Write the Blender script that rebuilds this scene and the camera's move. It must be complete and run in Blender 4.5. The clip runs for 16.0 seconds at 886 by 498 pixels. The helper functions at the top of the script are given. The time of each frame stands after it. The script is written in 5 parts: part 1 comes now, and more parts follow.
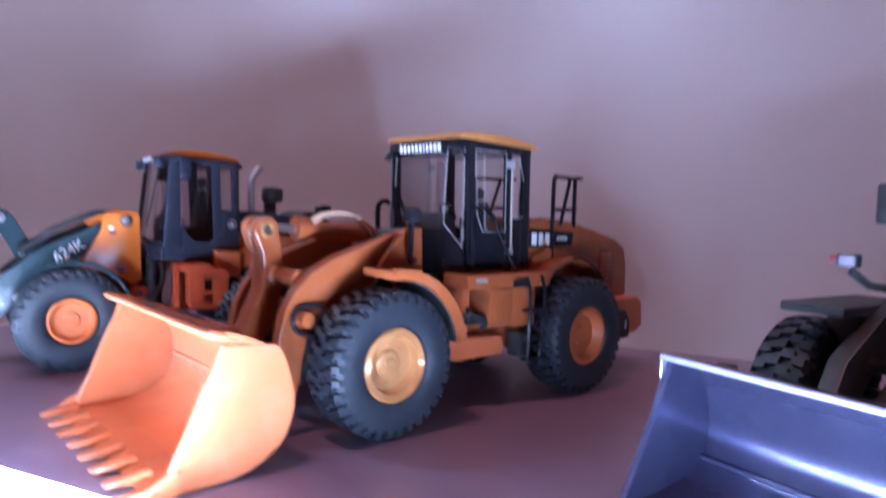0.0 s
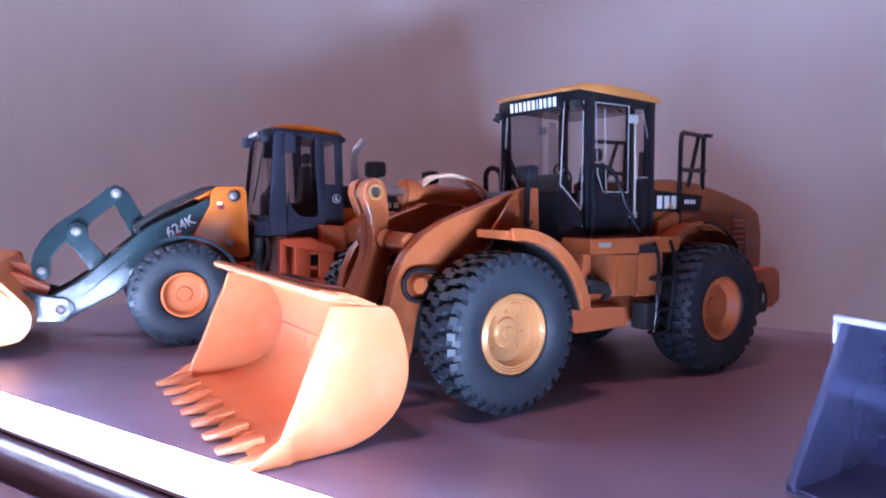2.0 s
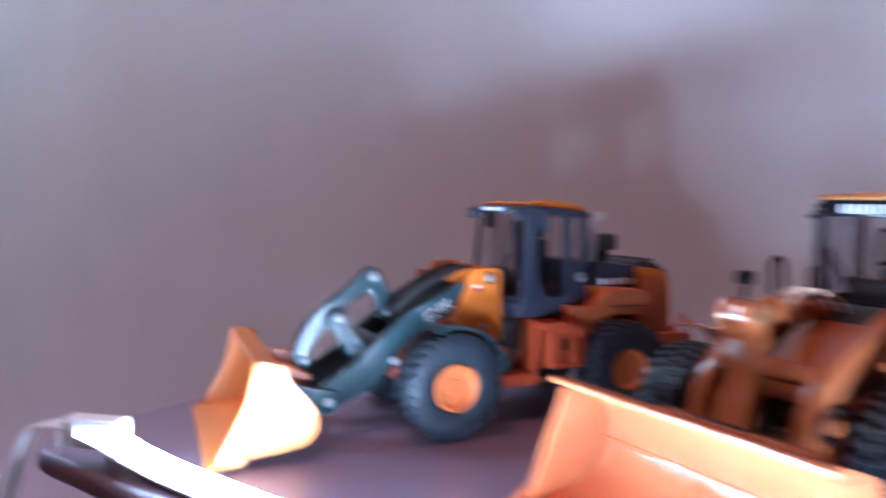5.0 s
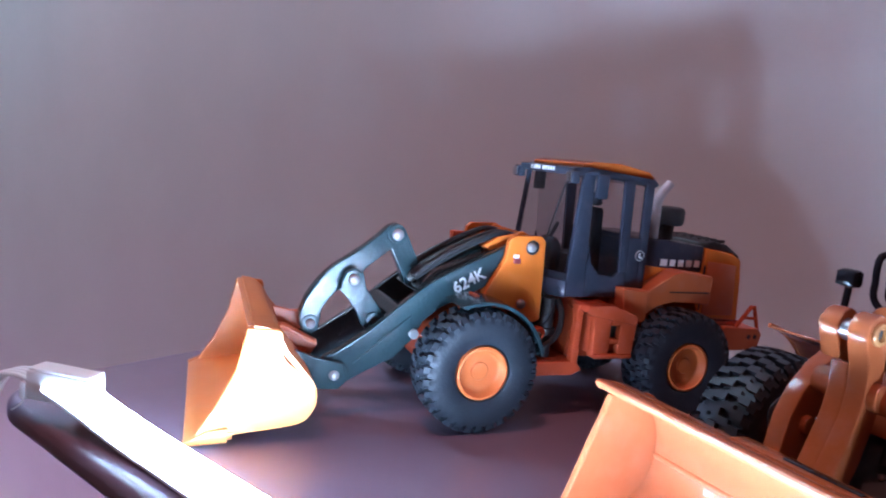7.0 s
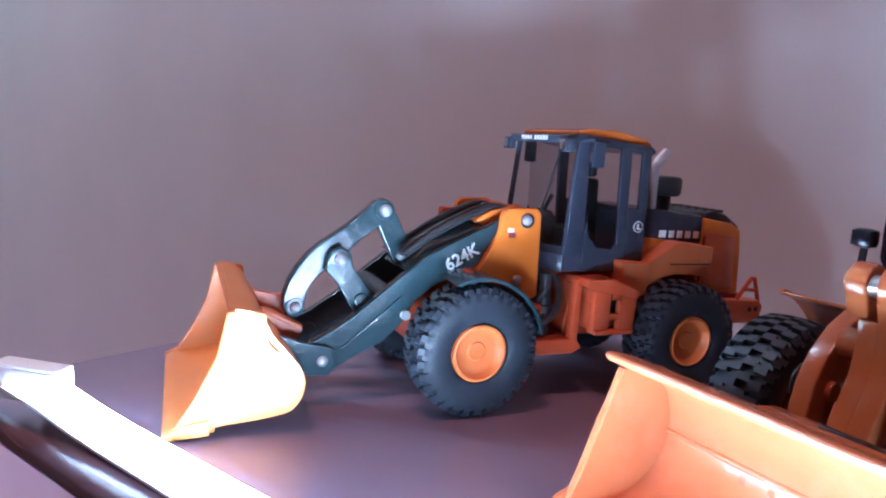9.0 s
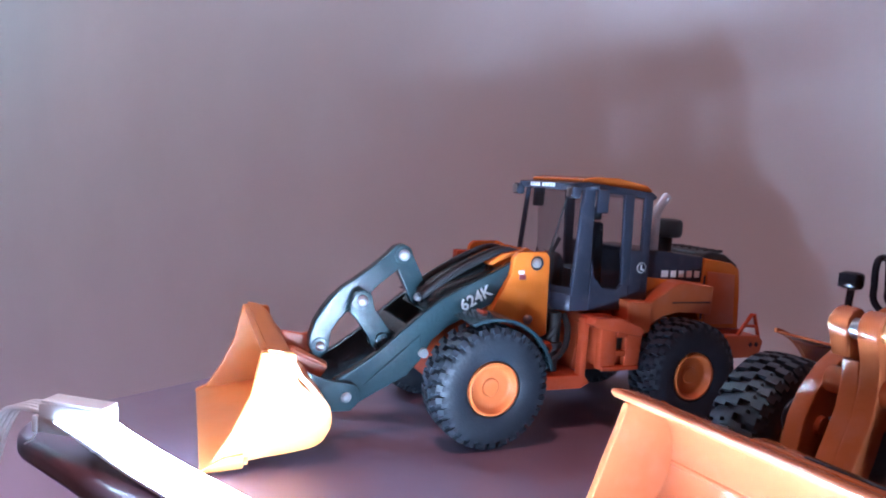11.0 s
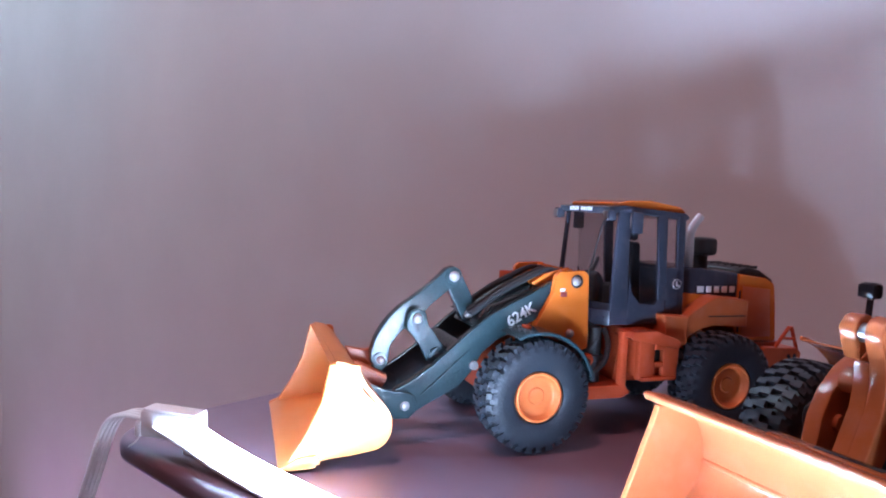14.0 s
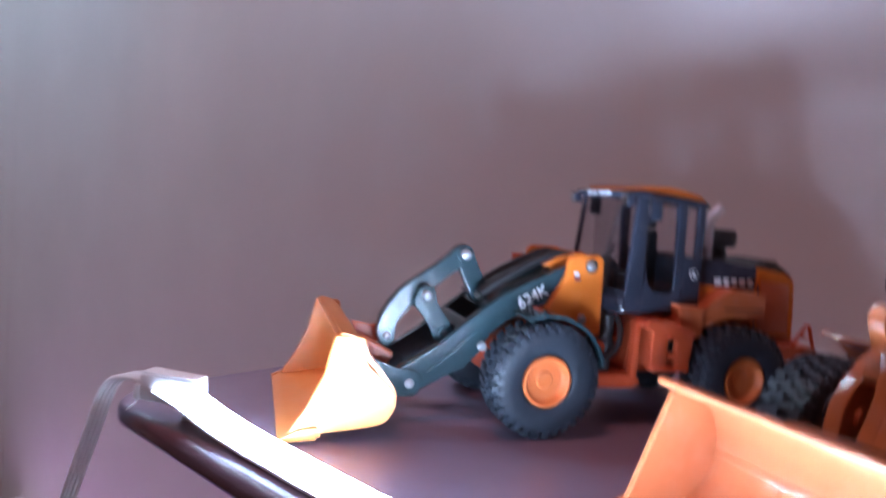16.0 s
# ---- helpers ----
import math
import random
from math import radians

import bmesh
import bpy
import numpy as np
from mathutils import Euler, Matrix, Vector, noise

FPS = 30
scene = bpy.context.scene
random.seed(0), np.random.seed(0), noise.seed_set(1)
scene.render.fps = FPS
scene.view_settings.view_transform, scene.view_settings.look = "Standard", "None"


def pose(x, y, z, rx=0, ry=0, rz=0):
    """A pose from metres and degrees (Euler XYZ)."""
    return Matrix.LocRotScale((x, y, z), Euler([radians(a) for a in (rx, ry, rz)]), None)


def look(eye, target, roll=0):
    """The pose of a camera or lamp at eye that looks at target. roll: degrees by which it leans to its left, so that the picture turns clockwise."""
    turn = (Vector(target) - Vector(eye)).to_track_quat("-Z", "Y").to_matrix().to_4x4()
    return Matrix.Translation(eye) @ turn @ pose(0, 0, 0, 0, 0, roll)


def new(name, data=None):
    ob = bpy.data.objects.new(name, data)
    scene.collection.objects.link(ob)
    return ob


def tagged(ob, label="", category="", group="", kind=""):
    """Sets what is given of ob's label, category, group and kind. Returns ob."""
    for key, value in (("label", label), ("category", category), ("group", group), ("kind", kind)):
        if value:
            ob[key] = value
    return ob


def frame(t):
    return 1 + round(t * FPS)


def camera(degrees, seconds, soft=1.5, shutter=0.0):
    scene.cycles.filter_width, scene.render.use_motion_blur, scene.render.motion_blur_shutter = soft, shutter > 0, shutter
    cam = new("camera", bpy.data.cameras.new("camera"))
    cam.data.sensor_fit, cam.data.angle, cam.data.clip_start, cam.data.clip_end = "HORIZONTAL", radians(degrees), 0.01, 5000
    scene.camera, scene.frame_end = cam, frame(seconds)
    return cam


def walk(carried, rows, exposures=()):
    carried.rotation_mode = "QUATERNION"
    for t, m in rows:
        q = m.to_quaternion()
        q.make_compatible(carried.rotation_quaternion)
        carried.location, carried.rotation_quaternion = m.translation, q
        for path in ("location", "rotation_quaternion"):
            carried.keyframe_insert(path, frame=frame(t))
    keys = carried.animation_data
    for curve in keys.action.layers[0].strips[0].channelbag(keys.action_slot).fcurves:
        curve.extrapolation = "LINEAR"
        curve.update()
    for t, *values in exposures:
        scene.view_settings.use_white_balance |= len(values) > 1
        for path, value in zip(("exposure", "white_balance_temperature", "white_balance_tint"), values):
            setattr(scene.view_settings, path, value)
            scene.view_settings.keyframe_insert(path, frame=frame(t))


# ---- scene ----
cam = camera(66.01, 16.0, soft=2.0, shutter=0.6)
PATH = [
    (0, (0.13292, -0.27068, 0.04949), (-0.28397, 0.63660, -0.00562), 1.89),
    (0.3, (0.13474, -0.25749, 0.04866), (-0.30020, 0.63564, -0.06597), 2.24),
    (0.5, (0.13308, -0.26552, 0.04831), (-0.29765, 0.63332, -0.03269), -0.05),
    (1, (0.12243, -0.26188, 0.04503), (-0.37376, 0.60364, -0.02336), 1.12),
    (1.5, (0.12364, -0.26487, 0.04360), (-0.39408, 0.58781, -0.02647), 0.83),
    (2, (0.12377, -0.26300, 0.04183), (-0.41360, 0.57764, -0.02570), 0.58),
    (2.5, (0.12248, -0.25516, 0.04037), (-0.42155, 0.58135, -0.02508), 1.07),
    (3, (0.12939, -0.25824, 0.04082), (-0.39166, 0.59100, -0.04456), 0.03),
    (3.5, (0.12549, -0.26436, 0.04491), (-0.39324, 0.58873, -0.01124), 0.67),
    (4, (0.12385, -0.26449, 0.04286), (-0.42027, 0.57333, -0.00175), 1.19),
    (4.5, (0.11182, -0.28231, 0.05585), (-0.41619, 0.56427, -0.01131), 1.50),
    (5, (0.05396, -0.29402, 0.06446), (-0.49669, 0.53821, -0.00019), 1.43),
    (5.2, (0.03140, -0.27360, 0.06553), (-0.56513, 0.52414, -0.02266), -0.59),
    (7.3, (0.04131, -0.26763, 0.06353), (-0.54578, 0.52954, -0.07733), 6.70),
    (7.5, (0.04160, -0.26473, 0.06213), (-0.54038, 0.53618, -0.07872), 6.86),
    (8, (0.04116, -0.26359, 0.06583), (-0.54088, 0.53702, -0.07652), 6.45),
    (8.5, (0.03702, -0.26124, 0.05901), (-0.54305, 0.54133, -0.08029), 6.66),
    (9, (0.03340, -0.26396, 0.05876), (-0.53800, 0.54383, -0.08609), 4.52),
    (9.5, (0.03935, -0.27271, 0.06197), (-0.56026, 0.52004, -0.04766), 5.31),
    (9.7, (0.04044, -0.27455, 0.06302), (-0.54276, 0.53102, -0.04160), 4.50),
    (11.8, (0.03652, -0.27170, 0.06223), (-0.56256, 0.52384, -0.02851), 3.04),
    (12, (0.03774, -0.27078, 0.05954), (-0.56550, 0.52226, -0.02525), 2.43),
    (12.5, (0.04265, -0.27634, 0.06327), (-0.56856, 0.51068, -0.02055), 2.34),
    (13, (0.04602, -0.28001, 0.06384), (-0.58899, 0.48926, -0.00690), 2.68),
    (13.5, (0.04817, -0.28402, 0.06741), (-0.59325, 0.47976, -0.00481), 2.77),
    (14, (0.04878, -0.28688, 0.06387), (-0.59848, 0.47223, -0.00547), 2.43),
    (14.5, (0.04562, -0.28175, 0.06023), (-0.61382, 0.46636, -0.01376), 2.73),
    (15, (0.04575, -0.27771, 0.05520), (-0.61013, 0.47310, -0.02294), 2.67),
    (15.5, (0.04538, -0.27905, 0.05539), (-0.60967, 0.47196, -0.02764), 2.41),
    (15.9, (0.04400, -0.28140, 0.05700), (-0.60150, 0.47690, -0.02980), 2.45),
    (16, (0.04560, -0.28420, 0.05860), (-0.61050, 0.46650, -0.01880), 5.15),
]
walk(cam, [(t, look(eye, target, roll)) for t, eye, target, roll in PATH],
     exposures=[(0, 0.06, 5100, 27), (4.1, 0.08, 5100, 26), (4.6, 0.12, 5000, 15), (5.2, 0.13, 5050, 12), (7.3, 0.10, 5040, 11), (8.2, 0.12, 5040, 11), (9.0, 0.22, 5040, 11), (9.7, 0.22, 5050, 11),
                (12, 0.22, 5200, 14), (14, 0.26, 5290, 15), (14.6, 0.17, 5300, 16), (15.5, 0.07, 5300, 16), (16, -0.05, 5300, 16)])

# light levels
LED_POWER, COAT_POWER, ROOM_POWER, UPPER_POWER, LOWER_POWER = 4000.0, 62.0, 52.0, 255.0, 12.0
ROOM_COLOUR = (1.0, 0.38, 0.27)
WALL_Y = -4.0

# ---------------------------------------------------------------- light
world = bpy.data.worlds.new("room_air")
scene.world = world
world.use_nodes = True
world.node_tree.nodes["Background"].inputs[0].default_value = (0.55, 0.42, 0.42, 1)
world.node_tree.nodes["Background"].inputs[1].default_value = 0.02


# ---------------------------------------------------------------- materials
def mat(name, base, rough=0.5, metal=0.0, grain=0.06, scale=300.0, bump=0.0, bump_scale=900.0, dust=0.0,
        dust_colour=(0.5, 0.42, 0.38), spec=0.5):
    m = bpy.data.materials.new(name)
    m.use_nodes = True
    nt = m.node_tree
    b = nt.nodes["Principled BSDF"]
    b.inputs["Metallic"].default_value = metal
    b.inputs["Specular IOR Level"].default_value = spec
    co = nt.nodes.new("ShaderNodeTexCoord")
    n1 = nt.nodes.new("ShaderNodeTexNoise")
    n1.inputs["Scale"].default_value = scale
    n1.inputs["Detail"].default_value = 6
    n2 = nt.nodes.new("ShaderNodeTexNoise")
    n2.inputs["Scale"].default_value = scale / 9
    n2.inputs["Detail"].default_value = 4
    for n in (n1, n2):
        nt.links.new(co.outputs["Object"], n.inputs["Vector"])
    mix = nt.nodes.new("ShaderNodeMath")
    mix.operation = "ADD"
    nt.links.new(n1.outputs["Fac"], mix.inputs[0])
    nt.links.new(n2.outputs["Fac"], mix.inputs[1])
    ramp = nt.nodes.new("ShaderNodeMapRange")
    ramp.inputs["From Min"].default_value = 0.7
    ramp.inputs["From Max"].default_value = 1.3
    nt.links.new(mix.outputs[0], ramp.inputs["Value"])
    cm = nt.nodes.new("ShaderNodeMix")
    cm.data_type = "RGBA"
    cm.inputs[6].default_value = (*[c * (1 - grain) for c in base], 1)
    cm.inputs[7].default_value = (*[min(1, c * (1 + grain)) for c in base], 1)
    nt.links.new(ramp.outputs[0], cm.inputs[0])
    last = cm.outputs[2]
    if dust:
        d = nt.nodes.new("ShaderNodeTexNoise")
        d.inputs["Scale"].default_value = scale * 1.7
        d.inputs["Detail"].default_value = 9
        nt.links.new(co.outputs["Object"], d.inputs["Vector"])
        dr = nt.nodes.new("ShaderNodeMapRange")
        dr.inputs["From Min"].default_value = 0.5
        dr.inputs["From Max"].default_value = 0.8
        dr.inputs["To Max"].default_value = dust
        nt.links.new(d.outputs["Fac"], dr.inputs["Value"])
        dm = nt.nodes.new("ShaderNodeMix")
        dm.data_type = "RGBA"
        nt.links.new(dr.outputs[0], dm.inputs[0])
        nt.links.new(last, dm.inputs[6])
        dm.inputs[7].default_value = (*dust_colour, 1)
        last = dm.outputs[2]
    nt.links.new(last, b.inputs["Base Color"])
    rr = nt.nodes.new("ShaderNodeMapRange")
    rr.inputs["To Min"].default_value = max(0.02, rough - 0.08)
    rr.inputs["To Max"].default_value = min(1, rough + 0.1)
    nt.links.new(n2.outputs["Fac"], rr.inputs["Value"])
    nt.links.new(rr.outputs[0], b.inputs["Roughness"])
    if bump:
        bn = nt.nodes.new("ShaderNodeTexNoise")
        bn.inputs["Scale"].default_value = bump_scale
        bn.inputs["Detail"].default_value = 5
        nt.links.new(co.outputs["Object"], bn.inputs["Vector"])
        bp = nt.nodes.new("ShaderNodeBump")
        bp.inputs["Strength"].default_value = bump
        bp.inputs["Distance"].default_value = 0.0004
        nt.links.new(bn.outputs["Fac"], bp.inputs["Height"])
        nt.links.new(bp.outputs[0], b.inputs["Normal"])
    return m


def glow(name, colour, strength):
    m = bpy.data.materials.new(name)
    m.use_nodes = True
    b = m.node_tree.nodes["Principled BSDF"]
    b.inputs["Base Color"].default_value = (0.85, 0.85, 0.85, 1)
    b.inputs["Emission Color"].default_value = (*colour, 1)
    b.inputs["Emission Strength"].default_value = strength
    return m


def pane_material(name, tint):
    """Thin clear plastic: tinted see-through with a faint gloss."""
    m = bpy.data.materials.new(name)
    m.use_nodes = True
    nt = m.node_tree
    nt.nodes.remove(nt.nodes["Principled BSDF"])
    clear, gloss, mix = nt.nodes.new("ShaderNodeBsdfTransparent"), nt.nodes.new("ShaderNodeBsdfGlossy"), nt.nodes.new("ShaderNodeMixShader")
    clear.inputs["Color"].default_value = (*tint, 1)
    gloss.inputs["Roughness"].default_value = 0.06
    mix.inputs["Fac"].default_value = 0.045
    nt.links.new(clear.outputs[0], mix.inputs[1])
    nt.links.new(gloss.outputs[0], mix.inputs[2])
    nt.links.new(mix.outputs[0], nt.nodes["Material Output"].inputs["Surface"])
    return m


YELLOW = mat("loader_yellow_enamel", (0.33, 0.088, 0.027), 0.11, grain=0.14, scale=120, bump=0.2, bump_scale=800, dust=0.08)
ROOF_YELLOW = mat("roof_yellow_plastic", (0.50, 0.205, 0.050), 0.40, grain=0.08, scale=150, dust=0.12)
# Bucket enamels: paler than the bodies, with the strip's glare in the colour.
BUCKET_YELLOW = mat("strip_lit_yellow_enamel", (0.43, 0.126, 0.046), 0.18, grain=0.10, scale=90, bump=0.08, bump_scale=500, dust=0.08)
BUCKET_ORANGE = mat("strip_lit_orange_enamel", (0.66, 0.225, 0.045), 0.34, grain=0.06, scale=90, bump=0.08, bump_scale=400, dust=0.10)
ORANGE = mat("construction_orange_enamel", (0.66, 0.170, 0.022), 0.13, grain=0.09, scale=120, bump=0.14, bump_scale=1200, dust=0.06)
RED_ORANGE = mat("chassis_red_orange_plastic", (0.54, 0.088, 0.032), 0.15, grain=0.12, scale=150, bump=0.18, bump_scale=1000, dust=0.08)
RUST_ORANGE = mat("chassis_brown_orange_plastic", (0.55, 0.14, 0.045), 0.42, grain=0.08, scale=150, dust=0.10)
SLATE = mat("slate_grey_enamel", (0.023, 0.040, 0.046), 0.10, grain=0.2, scale=160, bump=0.26, bump_scale=850, dust=0.010, spec=0.36)
SMOKED = mat("smoked_dark_plastic", (0.020, 0.023, 0.032), 0.14, grain=0.15, scale=160, dust=0.01)
CAB_SLATE = mat("slate_grey_cab_plastic", (0.036, 0.041, 0.060), 0.22, grain=0.10, scale=160, dust=0.04)
BLACK = mat("gloss_black_plastic", (0.012, 0.012, 0.016), 0.12, grain=0.2, scale=160, dust=0.006, spec=0.28)
MATT_BLACK = mat("matt_black_plastic", (0.016, 0.016, 0.018), 0.5, grain=0.2, scale=200, dust=0.03)
INTERIOR = mat("cab_interior_dark_plastic", (0.014, 0.014, 0.017), 0.6, grain=0.2, scale=200)
RUBBER = mat("tyre_rubber", (0.018, 0.022, 0.030), 0.46, grain=0.18, scale=250, bump=0.22, bump_scale=1500, dust=0.02, spec=0.34)
# Dark brown that stands in for shade inside the hood vent.
VENT_SHADE = mat("vent_recess_shade", (0.15, 0.042, 0.022), 0.5, grain=0.12, scale=200)
GOLD_RIM = mat("rim_yellow_paint", (0.50, 0.235, 0.085), 0.16, metal=0.25, grain=0.07, scale=140, dust=0.10)
DARK_RIM = mat("rim_orange_paint", (0.60, 0.150, 0.036), 0.46, grain=0.05, scale=140, dust=0.08, spec=0.3)
CHROME = mat("polished_metal", (0.45, 0.44, 0.45), 0.27, metal=1.0, grain=0.08, scale=200)
PIN_GREY = mat("dull_silver_pin", (0.30, 0.29, 0.29), 0.32, metal=0.35, grain=0.12, scale=300)
PALE_PIPE = mat("pale_silver_pipe", (0.50, 0.50, 0.53), 0.38, metal=0.15, grain=0.08, scale=300)
CREAM = mat("cream_rod_plastic", (0.52, 0.47, 0.40), 0.4, grain=0.06, scale=300)
SILVER = mat("silver_line_paint", (0.42, 0.43, 0.46), 0.4, metal=0.2, grain=0.12, scale=400)
WHITE = mat("white_print", (0.78, 0.78, 0.80), 0.5, grain=0.04, scale=400)
HOSE = mat("beige_hose_rubber", (0.62, 0.42, 0.28), 0.45, grain=0.08, scale=300)
GREEN_GREY = mat("dark_grey_green_plastic", (0.024, 0.031, 0.033), 0.4, grain=0.12, scale=150, dust=0.08)
STEEL = mat("grey_blue_steel_paint", (0.062, 0.062, 0.118), 0.22, metal=0.6, grain=0.14, scale=110, bump=0.10, bump_scale=500, dust=0.05)
# Paler steel that puts the bucket edge's highlight into its colour.
STEEL_GLINT = mat("bright_steel_edge_glint", (0.34, 0.34, 0.46), 0.2, metal=0.5, grain=0.14, scale=200)
RED = mat("red_lens_plastic", (0.22, 0.03, 0.04), 0.3, grain=0.1, scale=300)
LENS = mat("lamp_lens_plastic", (0.26, 0.24, 0.32), 0.4, grain=0.08, scale=300)
GLASS = pane_material("clear_cab_plastic", (0.88, 0.88, 0.90))
WALL = mat("painted_wall", (0.60, 0.525, 0.50), 0.75, grain=0.05, scale=11, bump=0.18, bump_scale=420, spec=0.25)
# Darker than WALL: the room's dimness is put into this colour.
DIM_ROOM_PAINT = mat("dim_room_stand_in", (0.30, 0.25, 0.24), 0.8, grain=0.05, scale=8)
CEILING = mat("white_ceiling_paint", (0.75, 0.72, 0.70), 0.8, grain=0.03, scale=8)
# Brown shelf with the light strip's blue haze put into its base colour.
SHELF = mat("hazed_brown_shelf_lacquer", (0.190, 0.150, 0.215), 0.34, grain=0.16, scale=28, bump=0.05, bump_scale=300, dust=0.12)
FLOORWOOD = mat("dark_floor", (0.16, 0.10, 0.08), 0.5, grain=0.15, scale=14)
WIRE_WHITE = mat("white_cable_sheath", (0.84, 0.82, 0.84), 0.45, grain=0.05, scale=300)
soft_pvc = WIRE_WHITE.node_tree.nodes["Principled BSDF"]
soft_pvc.inputs["Subsurface Weight"].default_value = 0.9
soft_pvc.inputs["Subsurface Radius"].default_value = (1.0, 0.95, 1.0)
soft_pvc.inputs["Subsurface Scale"].default_value = 0.004
CLIP = mat("white_clip_plastic", (0.80, 0.78, 0.78), 0.4, grain=0.03, scale=300)
TAPE = mat("white_strip_backing", (0.80, 0.80, 0.82), 0.5, grain=0.03, scale=300)
LED = glow("cold_white_led", (0.73, 0.87, 1.0), LED_POWER)
COATING = glow("lit_silicone_coating", (0.69, 0.87, 1.0), COAT_POWER)

# ---------------------------------------------------------------- mesh helpers (millimetres in, metres out)
MM = 0.001


def finish(bm, bevel=0.0, sharp=32.0, segments=2):
    bmesh.ops.remove_doubles(bm, verts=bm.verts, dist=1e-4)
    bmesh.ops.recalc_face_normals(bm, faces=bm.faces)
    if bevel:
        edges = [e for e in bm.edges if len(e.link_faces) == 2 and e.calc_face_angle(0) > radians(30)]
        bmesh.ops.bevel(bm, geom=edges, offset=bevel, offset_type="OFFSET", segments=segments, profile=0.5, affect="EDGES",
                        clamp_overlap=True)
    for f in bm.faces:
        f.smooth = True
    for e in bm.edges:
        e.smooth = len(e.link_faces) == 2 and e.calc_face_angle(0) < radians(sharp)
    bmesh.ops.scale(bm, vec=(MM, MM, MM), verts=bm.verts)
    return bm


def part(name, bm, material, parent=None, label=""):
    me = bpy.data.meshes.new(name)
    bm.to_mesh(me)
    bm.free()
    me.materials.append(material)
    ob = new(name, me)
    if any(len(p.vertices) > 4 for p in me.polygons) and len(me.polygons) < 2500:
        # keep the broad faces flat and the rounded edges narrow
        w = ob.modifiers.new("weighted", "WEIGHTED_NORMAL")
        w.keep_sharp, w.weight = True, 60
    if parent:
        ob.parent = parent
    if label:
        tagged(ob, label)
    return ob


def add_box(bm, c, s, turn=None):
    m = Matrix.Translation(c) @ (turn or Matrix.Identity(4)) @ Matrix.Diagonal((*s, 1))
    return bmesh.ops.create_cube(bm, size=1, matrix=m)["verts"]


def add_prism(bm, outline, y0, y1):
    """A side outline of (x, z) pulled from y0 to y1."""
    a = [bm.verts.new((x, y0, z)) for x, z in outline]
    b = [bm.verts.new((x, y1, z)) for x, z in outline]
    bm.faces.new(a)
    bm.faces.new(b[::-1])
    for i in range(len(outline)):
        j = (i + 1) % len(outline)
        bm.faces.new((a[j], a[i], b[i], b[j]))
    return a + b


def add_slab(bm, corners, thick):
    """A flat plate through 3D corners, thickened along its normal."""
    pts = [Vector(c) for c in corners]
    n = (pts[1] - pts[0]).cross(pts[2] - pts[0]).normalized() * thick / 2
    a = [bm.verts.new(p - n) for p in pts]
    b = [bm.verts.new(p + n) for p in pts]
    bm.faces.new(a[::-1])
    bm.faces.new(b)
    for i in range(len(pts)):
        j = (i + 1) % len(pts)
        bm.faces.new((a[i], a[j], b[j], b[i]))


def add_tube(bm, points, r, seg=10, close=False):
    pts = [Vector(p) for p in points]
    rings = []
    side = None
    for i, p in enumerate(pts):
        d = (pts[min(i + 1, len(pts) - 1)] - pts[max(i - 1, 0)]).normalized()
        if side is None:
            side = d.orthogonal().normalized()
        side = (side - d * side.dot(d)).normalized()
        up = d.cross(side)
        rings.append([bm.verts.new(p + r * (side * math.cos(a) + up * math.sin(a))) for a in [2 * math.pi * k / seg for k in range(seg)]])
    for q, w in zip(rings, rings[1:]):
        for k in range(seg):
            bm.faces.new((q[k], q[(k + 1) % seg], w[(k + 1) % seg], w[k]))
    bm.faces.new(rings[0][::-1])
    bm.faces.new(rings[-1])


def smooth_line(points, n=6):
    """A rounded line through the points."""
    pts = [Vector(p) for p in points]
    out = []
    for i in range(len(pts) - 1):
        p0, p1, p2, p3 = pts[max(i - 1, 0)], pts[i], pts[i + 1], pts[min(i + 2, len(pts) - 1)]
        for k in range(n):
            t = k / n
            out.append(0.5 * ((2 * p1) + (p2 - p0) * t + (2 * p0 - 5 * p1 + 4 * p2 - p3) * t * t + (3 * p1 - p0 - 3 * p2 + p3) * t ** 3))
    return out + [pts[-1]]


def add_cyl(bm, a, b, r, seg=24):
    add_tube(bm, [a, b], r, seg)


def add_lathe(bm, profile, seg=56, closed=False):
    """(radius, y) turned about the y axis."""
    rings = [[bm.verts.new((r * math.cos(2 * math.pi * k / seg), y, r * math.sin(2 * math.pi * k / seg))) for k in range(seg)] if r > 1e-6
             else [bm.verts.new((0, y, 0))] for r, y in profile]
    pairs = list(zip(rings, rings[1:])) + ([(rings[-1], rings[0])] if closed else [])
    for q, w in pairs:
        for k in range(seg):
            j = (k + 1) % seg
            ring = [q[k % len(q)], q[j % len(q)], w[j % len(w)], w[k % len(w)]]
            ring = [v for i, v in enumerate(ring) if v not in ring[:i]]
            if len(ring) > 2:
                bm.faces.new(ring)


def boxes(*items, bevel=0.3):
    bm = bmesh.new()
    for c, s in items:
        add_box(bm, c, s)
    return finish(bm, bevel)


def prism(outline, y0, y1, bevel=0.3, sharp=32.0):
    bm = bmesh.new()
    add_prism(bm, outline, y0, y1)
    return finish(bm, bevel, sharp)


def tube(points, r, seg=10):
    bm = bmesh.new()
    add_tube(bm, points, r, seg)
    return finish(bm, 0, 40)


def cyl(a, b, r, seg=24, bevel=0.15):
    bm = bmesh.new()
    add_cyl(bm, a, b, r, seg)
    return finish(bm, bevel, 40)


